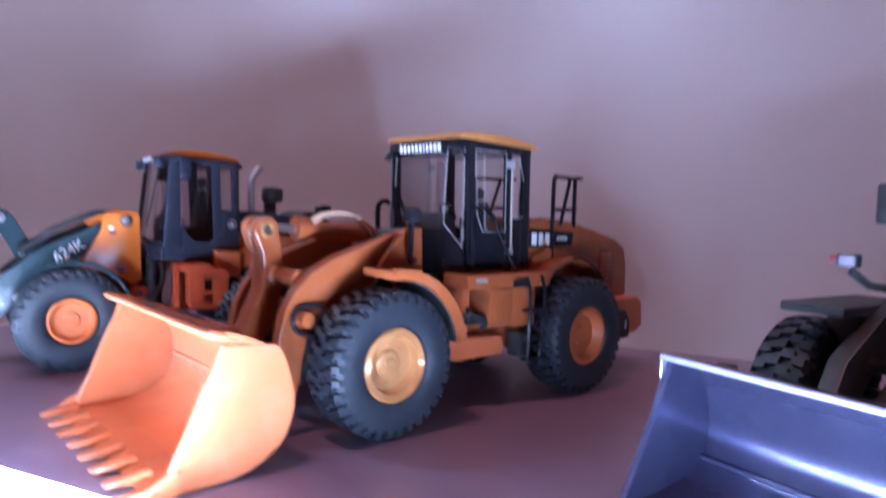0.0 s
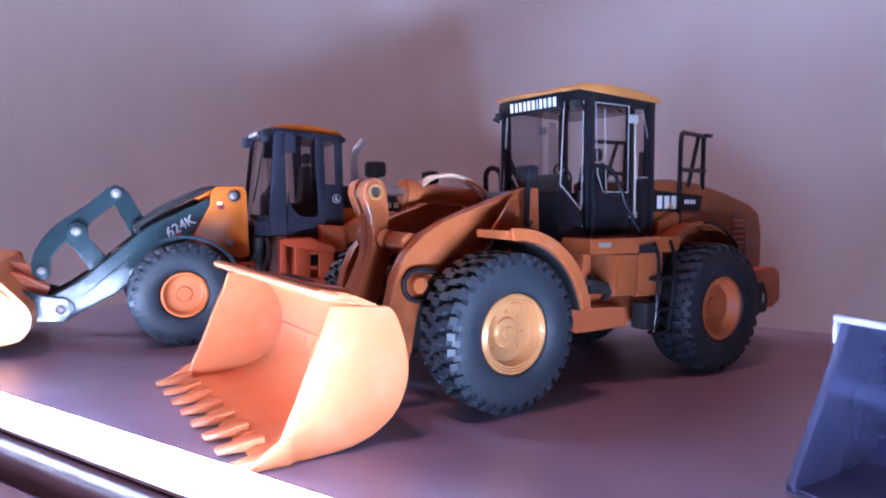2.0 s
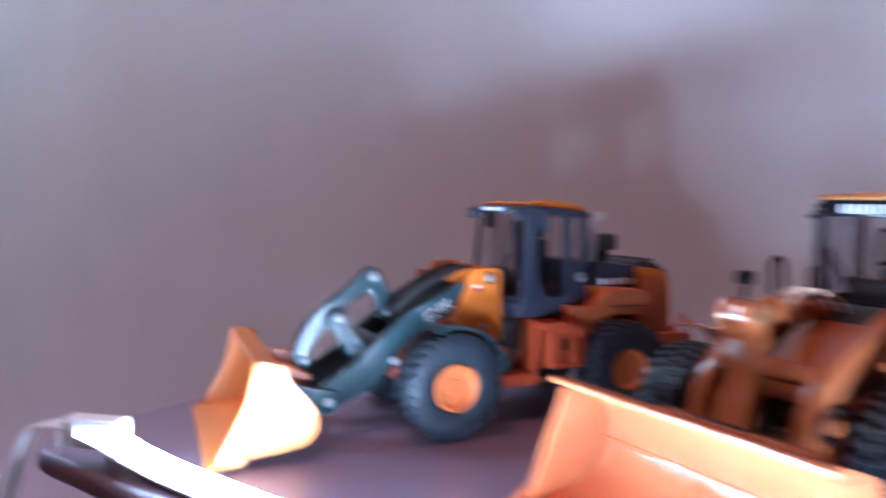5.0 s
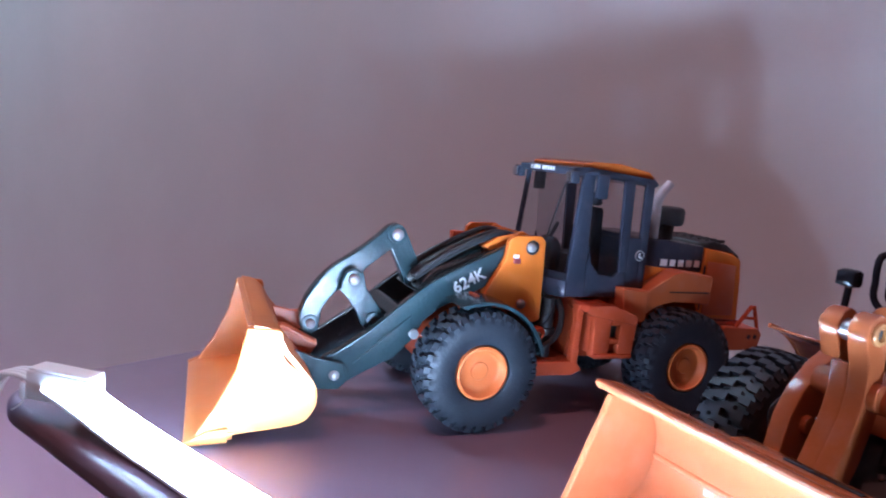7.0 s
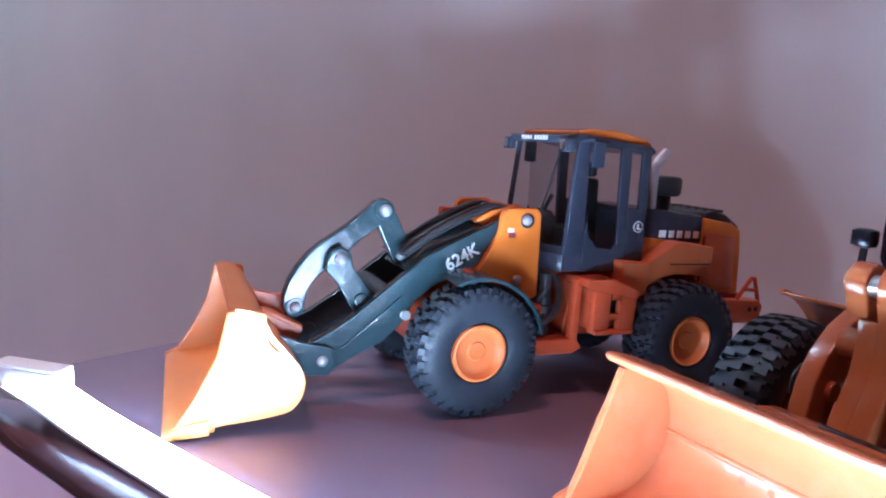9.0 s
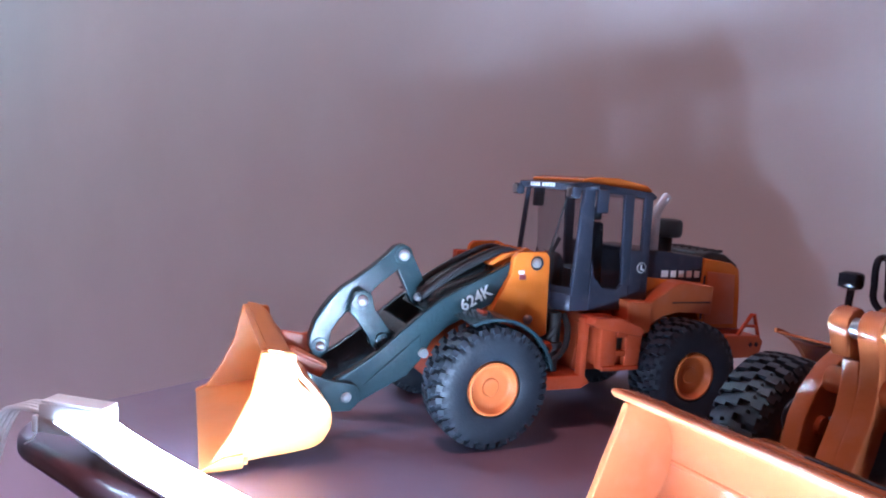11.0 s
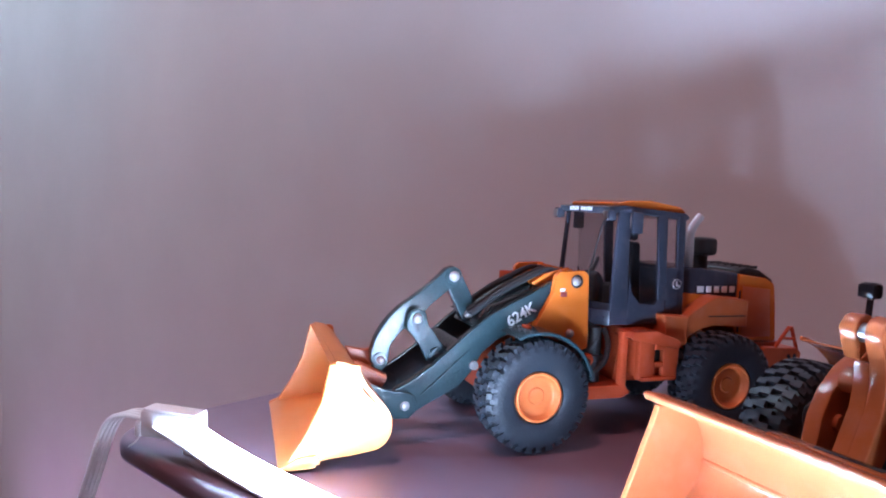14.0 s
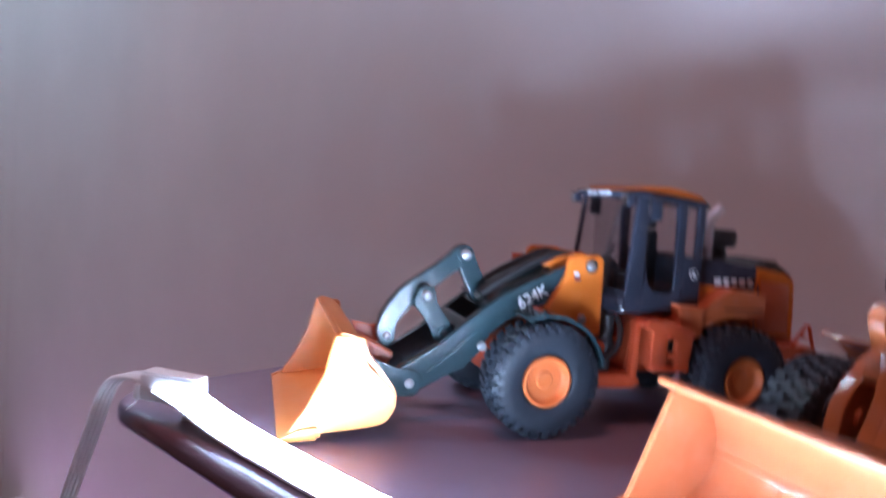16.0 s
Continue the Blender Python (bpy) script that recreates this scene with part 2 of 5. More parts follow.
def rivet(x, y, z, r, s=1):
    """A domed pin head that looks along y."""
    bm = bmesh.new()
    add_lathe(bm, [(r, -1.2 * s), (r, 0.15 * s), (r * 0.92, 0.45 * s), (r * 0.7, 0.75 * s), (r * 0.38, 0.95 * s), (0, 1.0 * s)], 24)
    bmesh.ops.translate(bm, vec=(x, y, z), verts=bm.verts)
    return finish(bm, 0, 40)


def slab(corners, thick, bevel=0.0):
    bm = bmesh.new()
    add_slab(bm, corners, thick)
    return finish(bm, bevel)


def frame_line(corners, r):
    """A thin closed line of paint round a window."""
    bm = bmesh.new()
    c = list(corners) + [corners[0]]
    for a, b in zip(c, c[1:]):
        add_tube(bm, [a, b], r, 6)
    return finish(bm, 0, 40)


def lens(name, corners, parent):
    return part(name, slab(corners, 0.35), GLASS, parent)


# ---------------------------------------------------------------- wheels
def tyre_mesh(R, w, rim, lugs, lug_len, skew):
    """One skin: the tread blocks are pulled out of the carcass."""
    bm = bmesh.new()
    h = w / 2
    seg = lugs * 4
    R -= 0.15
    prof = [(rim, -h * 0.72), (rim + 0.5, -h * 0.9), (rim + 1.6, -h), (R * 0.78, -h * 1.02), (R - 2.3, -h * 0.97), (R - 1.3, -h * 0.80), (R - 1.05, -h * 0.40), (R - 1.05, 0),
            (R - 1.05, h * 0.40), (R - 1.3, h * 0.80), (R - 2.3, h * 0.97), (R * 0.78, h * 1.02), (rim + 1.6, h), (rim + 0.5, h * 0.9), (rim, h * 0.72)]
    rings = [[bm.verts.new((r * math.cos(2 * math.pi * (k + skew * 4 * abs(y) / h) / seg), y, r * math.sin(2 * math.pi * (k + skew * 4 * abs(y) / h) / seg)))
              for k in range(seg)] for r, y in prof]
    blocks = []
    for n in range(len(rings)):
        q, v = rings[n], rings[(n + 1) % len(rings)]
        for k in range(seg):
            f = bm.faces.new((q[k], q[(k + 1) % seg], v[(k + 1) % seg], v[k]))
            if 4 <= n <= 9:
                side = n > 6
                band = (n - 7) if side else (6 - n)
                if (k + (2 if side else 0) - band) % 4 < 2:
                    blocks.append(f)
    bmesh.ops.recalc_face_normals(bm, faces=bm.faces)
    out = bmesh.ops.extrude_face_region(bm, geom=blocks)["geom"]
    bmesh.ops.delete(bm, geom=blocks, context="FACES")
    for v in out:
        if isinstance(v, bmesh.types.BMVert):
            n = Vector((v.co.x, 0, v.co.z))
            v.co += n.normalized() * (1.2 if abs(v.co.y) < h * 0.9 else 1.0)
    return finish(bm, 0, 28)


def rim_mesh(profile, bolts, bolt_r, bolt_y):
    bm = bmesh.new()
    add_lathe(bm, profile, 56)
    for i in range(bolts):
        a = 2 * math.pi * i / bolts
        p = Vector((bolt_r * math.cos(a), bolt_y, bolt_r * math.sin(a)))
        add_tube(bm, [p, p + Vector((0, 0.5, 0))], 0.42, 8)
    return finish(bm, 0, 35)


def wheels(thing, places, tyre, rim, label):
    """places: x, y of the hubs; y > 0 is the left side."""
    for x, y, R in places:
        w = new("wheel", tyre)
        w.parent = thing
        w.location = (x * MM, y * MM, R * MM)
        w.rotation_euler = (0, radians(7 * x), math.pi if y < 0 else 0)
        tagged(w, label)
        r = new("rim", rim)
        r.parent = w


def bars(material, parent, origin, along, up, widths, gap, height, thick=0.18, name="lettering_bar"):
    """A row of plain raised blocks in place of a maker's name."""
    a, u = Vector(along).normalized(), Vector(up).normalized()
    n = a.cross(u)
    at = Vector(origin)
    bm = bmesh.new()
    for w in widths:
        add_slab(bm, [at, at + a * w, at + a * w + u * height, at + u * height], thick)
        at = at + a * (w + gap)
    return part(name, finish(bm), material, parent)


def lettering(text, size, m, material, parent, thick=0.12):
    c = bpy.data.curves.new("lettering", "FONT")
    c.body, c.size, c.extrude, c.offset = text, size * MM, thick * MM, size * MM * 0.018
    ob = bpy.data.objects.new("lettering", c)
    scene.collection.objects.link(ob)
    me = bpy.data.meshes.new_from_object(ob.evaluated_get(bpy.context.evaluated_depsgraph_get()))
    bpy.data.objects.remove(ob)
    bpy.data.curves.remove(c)
    me.materials.clear()
    me.materials.append(material)
    t = new("lettering", me)
    t.parent = parent
    t.matrix_local = m
    return t


def thing(name, x, y, heading, label, category, group=""):
    e = new(name)
    e.empty_display_size = 0.01
    e.matrix_world = pose(x, y, SHELF_TOP, 0, 0, heading)
    return tagged(e, label, category, group)


# ---------------------------------------------------------------- setting
SHELF_TOP = 0.0


def setting():
    bm = bmesh.new()
    add_box(bm, (100, 20 + WALL_Y, 300), (3600, 40, 3000))
    tagged(part("wall_back", finish(bm), WALL), "greyish mauve painted wall behind the shelf", "wall", kind="structure")
    # Unseen walls, coloured dark so that reflections show a dim room.
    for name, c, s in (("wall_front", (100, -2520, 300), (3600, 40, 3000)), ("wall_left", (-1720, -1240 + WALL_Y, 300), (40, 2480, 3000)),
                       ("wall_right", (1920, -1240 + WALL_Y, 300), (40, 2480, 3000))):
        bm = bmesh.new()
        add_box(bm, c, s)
        tagged(part(name, finish(bm), DIM_ROOM_PAINT), "unseen room wall coloured dark to stand for a dim room", "wall", kind="structure")
    bm = bmesh.new()
    add_box(bm, (100, -1250, 1820), (3600, 2580, 40))
    tagged(part("ceiling", finish(bm), CEILING), "plain white painted ceiling", "ceiling", kind="structure")
    bm = bmesh.new()
    add_box(bm, (100, -1250, -1220), (3600, 2580, 40))
    tagged(part("floor", finish(bm), FLOORWOOD), "dark wooden room floor", "floor", kind="structure")
    # the shelf board: rounded front corner, a soft edge
    outline = [(-133, WALL_Y), (-133, -196)]
    outline += [(-119 - 14 * math.cos(a), -196 - 14 * math.sin(a)) for a in [math.pi / 2 * k / 10 for k in range(1, 11)]]
    outline += [(620, -210), (620, WALL_Y)]
    bm = bmesh.new()
    a = [bm.verts.new((x, y, -6)) for x, y in outline]
    b = [bm.verts.new((x, y, 0)) for x, y in outline]
    bm.faces.new(a[::-1])
    bm.faces.new(b)
    for i in range(len(outline)):
        j = (i + 1) % len(outline)
        bm.faces.new((a[i], a[j], b[j], b[i]))
    tagged(part("shelf_board", finish(bm, 2.3, 40, 5), SHELF), "thin dark brown lacquered shelf board on the wall", "shelf", kind="structure")
    # corner of the wall far along, a shallow upright ledge
    bm = bmesh.new()
    add_box(bm, (-1000, WALL_Y - 0.2, 300), (190, 0.4, 2960))
    tagged(part("trim_upright", finish(bm), WALL), "shallow upright painted wall ledge", "trim", kind="structure")


def led_strip():
    s = thing("led_strip", 0, 0, 0, "cold white LED strip lit, lying along the shelf's front edge", "light strip")
    path = [(-104, -206, 8.2), (-98, -204.5, 6.6), (-90, -202, 3.6), (-80, -200.6, 1.9), (-66, -200, 1.3), (-40, -200, 1.2), (100, -200, 1.2), (206, -200, 1.2)]
    line = smooth_line(path, 6)
    bm = bmesh.new()
    rows = []
    for i, p in enumerate(line):
        d = (line[min(i + 1, len(line) - 1)] - line[max(i - 1, 0)]).normalized()
        side = Vector((d.y, -d.x, 0)).normalized()
        up = side.cross(d)
        up = up if up.z > 0 else -up
        rows.append([bm.verts.new(p + side * a + up * b) for a, b in ((-5, -0.6), (5, -0.6), (5, 0), (-5, 0))])
    for q, w in zip(rows, rows[1:]):
        for k in range(4):
            bm.faces.new((q[k], q[(k + 1) % 4], w[(k + 1) % 4], w[k]))
    bm.faces.new(rows[0])
    bm.faces.new(rows[-1][::-1])
    part("backing", finish(bm), TAPE, s)
    bm = bmesh.new()
    rows = []
    for i, p in enumerate(line):
        d = (line[min(i + 1, len(line) - 1)] - line[max(i - 1, 0)]).normalized()
        side = Vector((d.y, -d.x, 0)).normalized()
        up = side.cross(d)
        up = up if up.z > 0 else -up
        rows.append([bm.verts.new(p + side * a + up * b) for a, b in ((-4.7, 0.05), (4.7, 0.05), (4.2, 0.9), (2.5, 1.3), (-2.5, 1.3), (-4.2, 0.9))])
    for q, w in zip(rows, rows[1:]):
        for k in range(6):
            bm.faces.new((q[k], q[(k + 1) % 6], w[(k + 1) % 6], w[k]))
    bm.faces.new(rows[0])
    bm.faces.new(rows[-1][::-1])
    part("coating", finish(bm), COATING, s, "glowing silicone coating")
    chip = bmesh.new()
    add_box(chip, (0, 0, 0.1), (3, 3, 0.7))
    me = bpy.data.meshes.new("led_chip")
    finish(chip, 0.2).to_mesh(me)
    chip.free()
    me.materials.append(LED)
    for i in range(9):
        ob = new("led_chip", me)
        ob.parent = s
        x = (-98 if i == 0 else -100) + 36 * i
        ob.location = (x * MM, (-204.4 if i == 0 else -200) * MM, (7.8 if i == 0 else 2.45) * MM)
    # clip-on connector and ribbon cable
    c = thing("strip_connector", -0.1035, -0.2062, 25, "white plastic clip connector on the end of the light strip", "connector")
    c.location.z = 0
    part("housing", boxes(((1.4, -0.6, 8.2), (15.2, 5.2, 6.4)), bevel=0.6), CLIP, c)
    part("lid", boxes(((1.5, -0.5, 11.6), (14.6, 4.8, 0.7)), bevel=0.3), CLIP, c)
    part("latch", boxes(((-7.0, -1.4, 6.6), (1.8, 3.4, 3.8)), bevel=0.5), CLIP, c)
    part("foot", boxes(((3, 2.6, 2.7), (2.0, 1.4, 5.6)), bevel=0.3), CLIP, c)
    part("loose_thread", tube(smooth_line([(-5.5, -3.6, 6.4), (-6.4, -4.0, 4.2), (-8.4, -4.2, 2.6)]), 0.14, 6), WIRE_WHITE, c)
    for k in range(4):
        o = (k - 1.5) * 1.12
        pts = smooth_line([(-108, -209.5 + o * 0.75, 9.4 + o * 0.2), (-113.5, -210.6 + o * 0.85, 9.2 + o * 0.2), (-118.6, -212 + o, 7.4), (-122.6, -213 + o, 2.2),
                           (-127.6, -214 + o, -9.6), (-136, -215 + o, -27), (-150, -217 + o * 0.6, -60)], 6)
        w = part("cable", tube(pts, 0.6, 8), WIRE_WHITE)
        tagged(w, "white ribbon cable strand hanging off the shelf end", "cable", "cable strands")


def upper_fill():
    """Added fill light, out of sight, that washes the wall from above."""
    s = thing("led_strip", 0, 0, 0, "added unseen cold white fill strip, in a channel higher on the wall", "light strip")
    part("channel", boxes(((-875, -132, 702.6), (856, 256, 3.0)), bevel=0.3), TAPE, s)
    part("coating", boxes(((-875, -250, 700.3), (850, 9, 1.4)), bevel=0.2), glow("upper_fill_glow", (0.80, 0.95, 0.97), UPPER_POWER), s)


def lower_strip():
    """The light strip of the next shelf down, out of sight; its pinkish light climbs the wall."""
    s = thing("led_strip", 0, 0, 0, "pinkish lit LED strip in a channel lower on the wall", "light strip")
    part("channel", boxes(((-480, -57, -345), (700, 106, 3.0)), bevel=0.3), TAPE, s)
    part("coating", boxes(((-480, -100, -342.8), (696, 9, 1.4)), bevel=0.2), glow("lit_coating_lower", (0.85, 0.42, 0.90), LOWER_POWER), s)


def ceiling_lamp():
    # Unseen lamp, added for the warm ambient fill.
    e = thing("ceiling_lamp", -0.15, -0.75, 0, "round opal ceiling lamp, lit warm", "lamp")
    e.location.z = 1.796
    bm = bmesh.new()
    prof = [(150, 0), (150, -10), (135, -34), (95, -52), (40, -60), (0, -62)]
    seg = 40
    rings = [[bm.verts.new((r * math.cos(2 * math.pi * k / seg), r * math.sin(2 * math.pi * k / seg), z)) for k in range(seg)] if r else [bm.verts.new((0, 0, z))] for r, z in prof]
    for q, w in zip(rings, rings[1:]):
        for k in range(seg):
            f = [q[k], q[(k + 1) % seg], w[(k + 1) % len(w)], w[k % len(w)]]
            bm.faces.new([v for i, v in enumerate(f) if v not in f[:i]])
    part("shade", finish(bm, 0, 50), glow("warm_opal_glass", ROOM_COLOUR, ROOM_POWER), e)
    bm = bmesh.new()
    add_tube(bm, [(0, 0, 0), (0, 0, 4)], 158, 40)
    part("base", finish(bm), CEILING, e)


# ---------------------------------------------------------------- buckets
def bucket(parent, shell, plate, half, material, turn=0.0, teeth=0, tip=(50, 56), edge=True, lip=None, over=0.6, thick=1.1, label=""):
    """shell: inner side line of (x, z) from the top lip round to the cutting edge; plate: side plate outline."""
    line = smooth_line([(x, 0, z) for x, z in shell], 5)
    bm = bmesh.new()
    rows = []
    for i, p in enumerate(line):
        d = (line[min(i + 1, len(line) - 1)] - line[max(i - 1, 0)]).normalized()
        n = Vector((-d.z, 0, d.x)) * thick
        rows.append([bm.verts.new((q.x, y, q.z)) for q, y in ((p, -half), (p, half), (p - n, half), (p - n, -half))])
    for q, w in zip(rows, rows[1:]):
        for k in range(4):
            bm.faces.new((q[k], q[(k + 1) % 4], w[(k + 1) % 4], w[k]))
    bm.faces.new(rows[0])
    bm.faces.new(rows[-1][::-1])
    b = part("bucket", finish(bm, 0, 35), material, parent, label)
    b.rotation_euler = (0, 0, radians(turn))
    tip_at = max(range(len(plate)), key=lambda k: plate[k][0])
    curve = [(p.x, p.z) for p in smooth_line([(x, 0, z) for x, z in plate[1:tip_at]], 4)]
    plate = plate[:1] + curve + plate[tip_at:]
    for s in (-1, 1):
        part("side_plate", prism(plate, s * (half - 1.3), s * (half + 0.25), 0.45), material, b)
    if lip:
        part("top_lip", prism(lip, -half - over, half + over, 0.7), material, b)
    if edge:
        x0, x1 = tip
        part("cutting_edge", prism([(x0 - 7, 0.25), (x0 - 7, 1.7), (x0, 1.4), (x0 + 1.8, 0.55), (x0 + 1.8, 0.2)], -half - 0.3, half + 0.3, 0.15), material, b)
    if teeth:
        x0, x1 = tip
        me = None
        for i in range(teeth):
            y = (-half + 1.4) + i * (2 * half - 2.8) / (teeth - 1)
            if me is None:
                bm = bmesh.new()
                v = [bm.verts.new(c) for c in ((x0 - 1.5, -1.9, 0.3), (x0 - 1.5, 1.9, 0.3), (x0 - 1.5, 1.9, 2.7), (x0 - 1.5, -1.9, 2.7),
                                               (x1, -1.15, 0.25), (x1, 1.15, 0.25), (x1, 1.15, 1.25), (x1, -1.15, 1.25))]
                for f in ((3, 2, 1, 0), (4, 5, 6, 7), (0, 1, 5, 4), (1, 2, 6, 5), (2, 3, 7, 6), (3, 0, 4, 7)):
                    bm.faces.new([v[k] for k in f])
                t = part("tooth", finish(bm, 0.45), material, b)
                me = t.data
            else:
                t = new("tooth", me)
                t.parent = b
            t.location = (0, y * MM, 0)
    return b


# ---------------------------------------------------------------- yellow loader
def yellow_loader():
    c = thing("toy_wheel_loader", 0.0398, -0.1326, 246, "yellow die-cast toy wheel loader with black cab and toothed bucket", "toy loader", "toy loaders on the shelf")
    b = bucket(c, [(41.2, 26.6), (36, 25.4), (30.5, 22.6), (27.0, 17), (26.6, 11), (29.2, 6), (35, 2.6), (43, 1.5), (50, 1.2)],
               [(39.2, 25.0), (29, 24.2), (27.2, 22.4), (25.2, 16.3), (25.0, 10.7), (27.7, 5.0), (33.8, 1.3), (41, 0.25), (51.0, 0.25), (51.4, 1.4), (48.4, 2.8), (45.8, 8.6), (42.6, 16.6), (40.4, 21.6)],
               30.0, BUCKET_YELLOW, 0, teeth=8, tip=(49.5, 55.8), lip=[(38.0, 25.6), (38.2, 27.0), (41.4, 28.0), (42.6, 27.5), (41.8, 26.2)],
               label="wide yellow loader bucket with pointed teeth")
    b.location = (0, -2.0 * MM, 0)
    guard = part("spill_guard", prism([(33.4, 24.6), (34.2, 27.0), (38.4, 27.5), (38.4, 25.6)], -5.0, 26.0, 0.4), YELLOW, b)
    part("slot", boxes(((36.6, 8.5, 27.4), (1.3, 11.0, 0.3)), bevel=0.08), BLACK, guard, "black slot in the spill guard")
    part("fold_line", tube([(26.2, -29, 12.2), (26.2, 29, 12.2)], 0.6, 16), BUCKET_YELLOW, b)
    for s in (-1, 1):
        part("corner_guard", prism([(46.5, 0.2), (46.5, 4.6), (49, 3.8), (53.5, 0.9), (53.5, 0.2)], s * 29.8, s * 31.0, 0.2), BUCKET_YELLOW, b)
        part("hinge_ear", prism([(25.9, 14), (22, 12), (19.4, 8), (20, 3.4), (24, 2.6), (28.0, 5.4)], s * 7.2, s * 8.8, 0.3), YELLOW, b)
        part("hinge_ear", prism([(25.9, 14), (22, 12), (19.4, 8), (20, 3.4), (24, 2.6), (28.0, 5.4)], s * 12.2, s * 13.8, 0.3), YELLOW, b)
    # lift arms, cross tube, bell crank, tilt ram
    for s in (-1, 1):
        a = part("lift_arm", prism([(-18.5, 43.4), (-16.7, 45.6), (-13, 45.0), (-2, 41.4), (6.6, 38.4), (12.2, 35.4), (16.4, 31.4), (18.8, 26.8), (20.2, 20), (21.2, 13),
                                    (23.5, 7.4), (22.8, 4.2), (19.6, 3.4), (16.6, 5.6), (14.6, 12), (13.2, 20), (11.0, 25.6), (7.5, 28.8), (1.5, 31.6), (-5.5, 35.6), (-12, 39.6), (-17, 41.4)],
                                   s * 8.9, s * 12.3, 0.55), YELLOW, c, "curved yellow lift arm")
        a.location.y = -1.6 * MM if s < 0 else 0.0
        part("pin", cyl((14.2, s * 8, 25.3), (14.2, s * 14.6, 25.3), 1.75, bevel=0.4), YELLOW, a)
        loop = [(10.2, 27.9), (14.6, 28.3), (16.9, 27.0), (17.3, 24.6), (15.9, 22.6), (13.4, 22.2), (11.2, 23.4), (10.8, 25.4)]
        part("pin_clamp", tube(smooth_line([(x, s * 13.4, z) for x, z in loop], 5), 0.52, 10), BLACK, a, "bent black pin guard")
        part("pivot_cap", cyl((-15.6, s * 8, 43.2), (-15.6, s * 13.0, 43.2), 1.7), YELLOW, a)
        part("lift_ram", cyl((-11, s * 10.6, 27), (4, s * 10.6, 26.2), 1.9), YELLOW, c)
        part("ram_rod", cyl((4, s * 10.6, 26.2), (13.3, s * 10.6, 25.2), 1.0), CHROME, c, "chrome lift ram rod")
    part("cross_tube", cyl((13.2, -9, 33.4), (13.2, 9, 33.4), 2.2), YELLOW, c)
    crank = [(16.6, 46.3), (17.6, 46.9), (18.9, 47.1), (20.3, 46.6), (21.3, 45.4), (21.6, 43.8), (21.1, 42.2), (19.6, 38.6), (19.1, 34.6), (19.8, 30.0), (22.6, 24.0), (25.8, 17.4),
             (24.6, 14.8), (21.2, 15.4), (17.2, 22), (15.0, 28.4), (14.0, 33.0), (14.9, 38.0), (15.5, 42.0), (15.8, 44.8)]
    bell = part("bell_crank", prism(crank, 0.6, 4.0, 0.55), YELLOW, c, "yellow bell crank lever")
    part("crank_plate", prism([p for p in crank if p[1] > 38.3], -4.0, -0.7, 0.55), YELLOW, bell)
    part("slot_pin", cyl((19.4, -3.4, 43.8), (19.4, 3.4, 43.8), 1.7), CHROME, bell)
    part("crank_web", prism([p for p in crank if p[1] < 39.5], -2.2, 0.9, 0.4), YELLOW, bell)
    bell.location = (-2.1 * MM, -4.4 * MM, 0)
    for s in (-1, 1):
        bm = bmesh.new()
        add_lathe(bm, [(1.9, s * 3.6), (1.9, s * 4.4), (1.7, s * 4.6), (1.15, s * 4.6), (0.9, s * 4.2), (0.9, s * 3.6)], 28, True)
        eye = part("eye_ring", finish(bm, 0, 35), GOLD_RIM, bell, "brass-coloured ring")
        eye.location = (18.8 * MM, 0, 44.1 * MM)
        # Dark disc in place of the shaded hole; the crank is solid.
        part("eye_hole_shade", cyl((18.8, s * 3.6, 44.1), (18.8, s * 4.1, 44.1), 0.95, bevel=0), INTERIOR, bell)
    part("crank_boss", cyl((16.5, -5.4, 34.0), (16.5, 5.4, 34.0), 2.4, bevel=0.5), YELLOW, bell)
    part("link_rod", cyl((22.9, -4, 17), (27, -4, 8.5), 1.3), YELLOW, c)
    ram = part("tilt_ram", cyl((9.2, 0, 44.2), (-12, 0, 43.0), 2.2), YELLOW, c)
    ram.location = (-2.1 * MM, -4.4 * MM, 0)
    part("collar", cyl((9.8, 0, 44.2), (6.4, 0, 44.1), 3.1, bevel=0.5), YELLOW, ram)
    part("ram_rod", cyl((17.3, 0, 44.3), (9.4, 0, 44.2), 1.0), CHROME, ram, "chrome ram rod")
    for y in (-2.4, -5.2):
        part("hose", tube(smooth_line([(3.6, y, 45.6), (0.5, y + 0.3, 47.6), (-4.8, y + 0.6, 48.2), (-9.8, y + 2.4, 46.2), (-13.5, y + 3, 43.0), (-17, y + 4, 39)]), 0.42, 8), HOSE, c, "beige hydraulic hose")
    # front frame
    # Frame coloured matt black to carry the shade under the lift arms.
    part("front_frame", prism([(-9.5, 13), (10, 12), (12, 17), (4, 24), (-4, 27), (-9, 33), (-12.5, 40), (-13.6, 44.6), (-17.0, 44.6), (-17.4, 38), (-20, 32), (-22.6, 26), (-23, 14)], -7.6, 7.6, 0.5), MATT_BLACK, c)
    vb = part("valve_block", prism([(12.5, 10.6), (13.4, 17.6), (6.0, 25.4), (3.8, 24.4), (9.5, 12)], -8.2, 8.2, 0.4), MATT_BLACK, c, "black valve plate between the lift arms")
    for y, z in ((-5.4, 14.2), (-1.8, 15.6), (2.6, 14.0), (5.6, 16.2), (-3.8, 20.0), (1.0, 20.6), (4.8, 21.4)):
        x = 13.0 if z < 17.6 else 13.4 - (z - 17.6) * 0.95
        part("bolt", cyl((x - 1.2, y, z), (x + 0.5, y, z + 0.3), 0.55, 10), CHROME, vb)
    for y in (-5.0, 0.5, 5.0):
        part("hose", tube(smooth_line([(9.5, y, 22.5), (8.4, y, 26.4), (3.0, y - 0.4, 29.0), (-5, y - 0.8, 30)]), 0.8, 8), MATT_BLACK, vb)
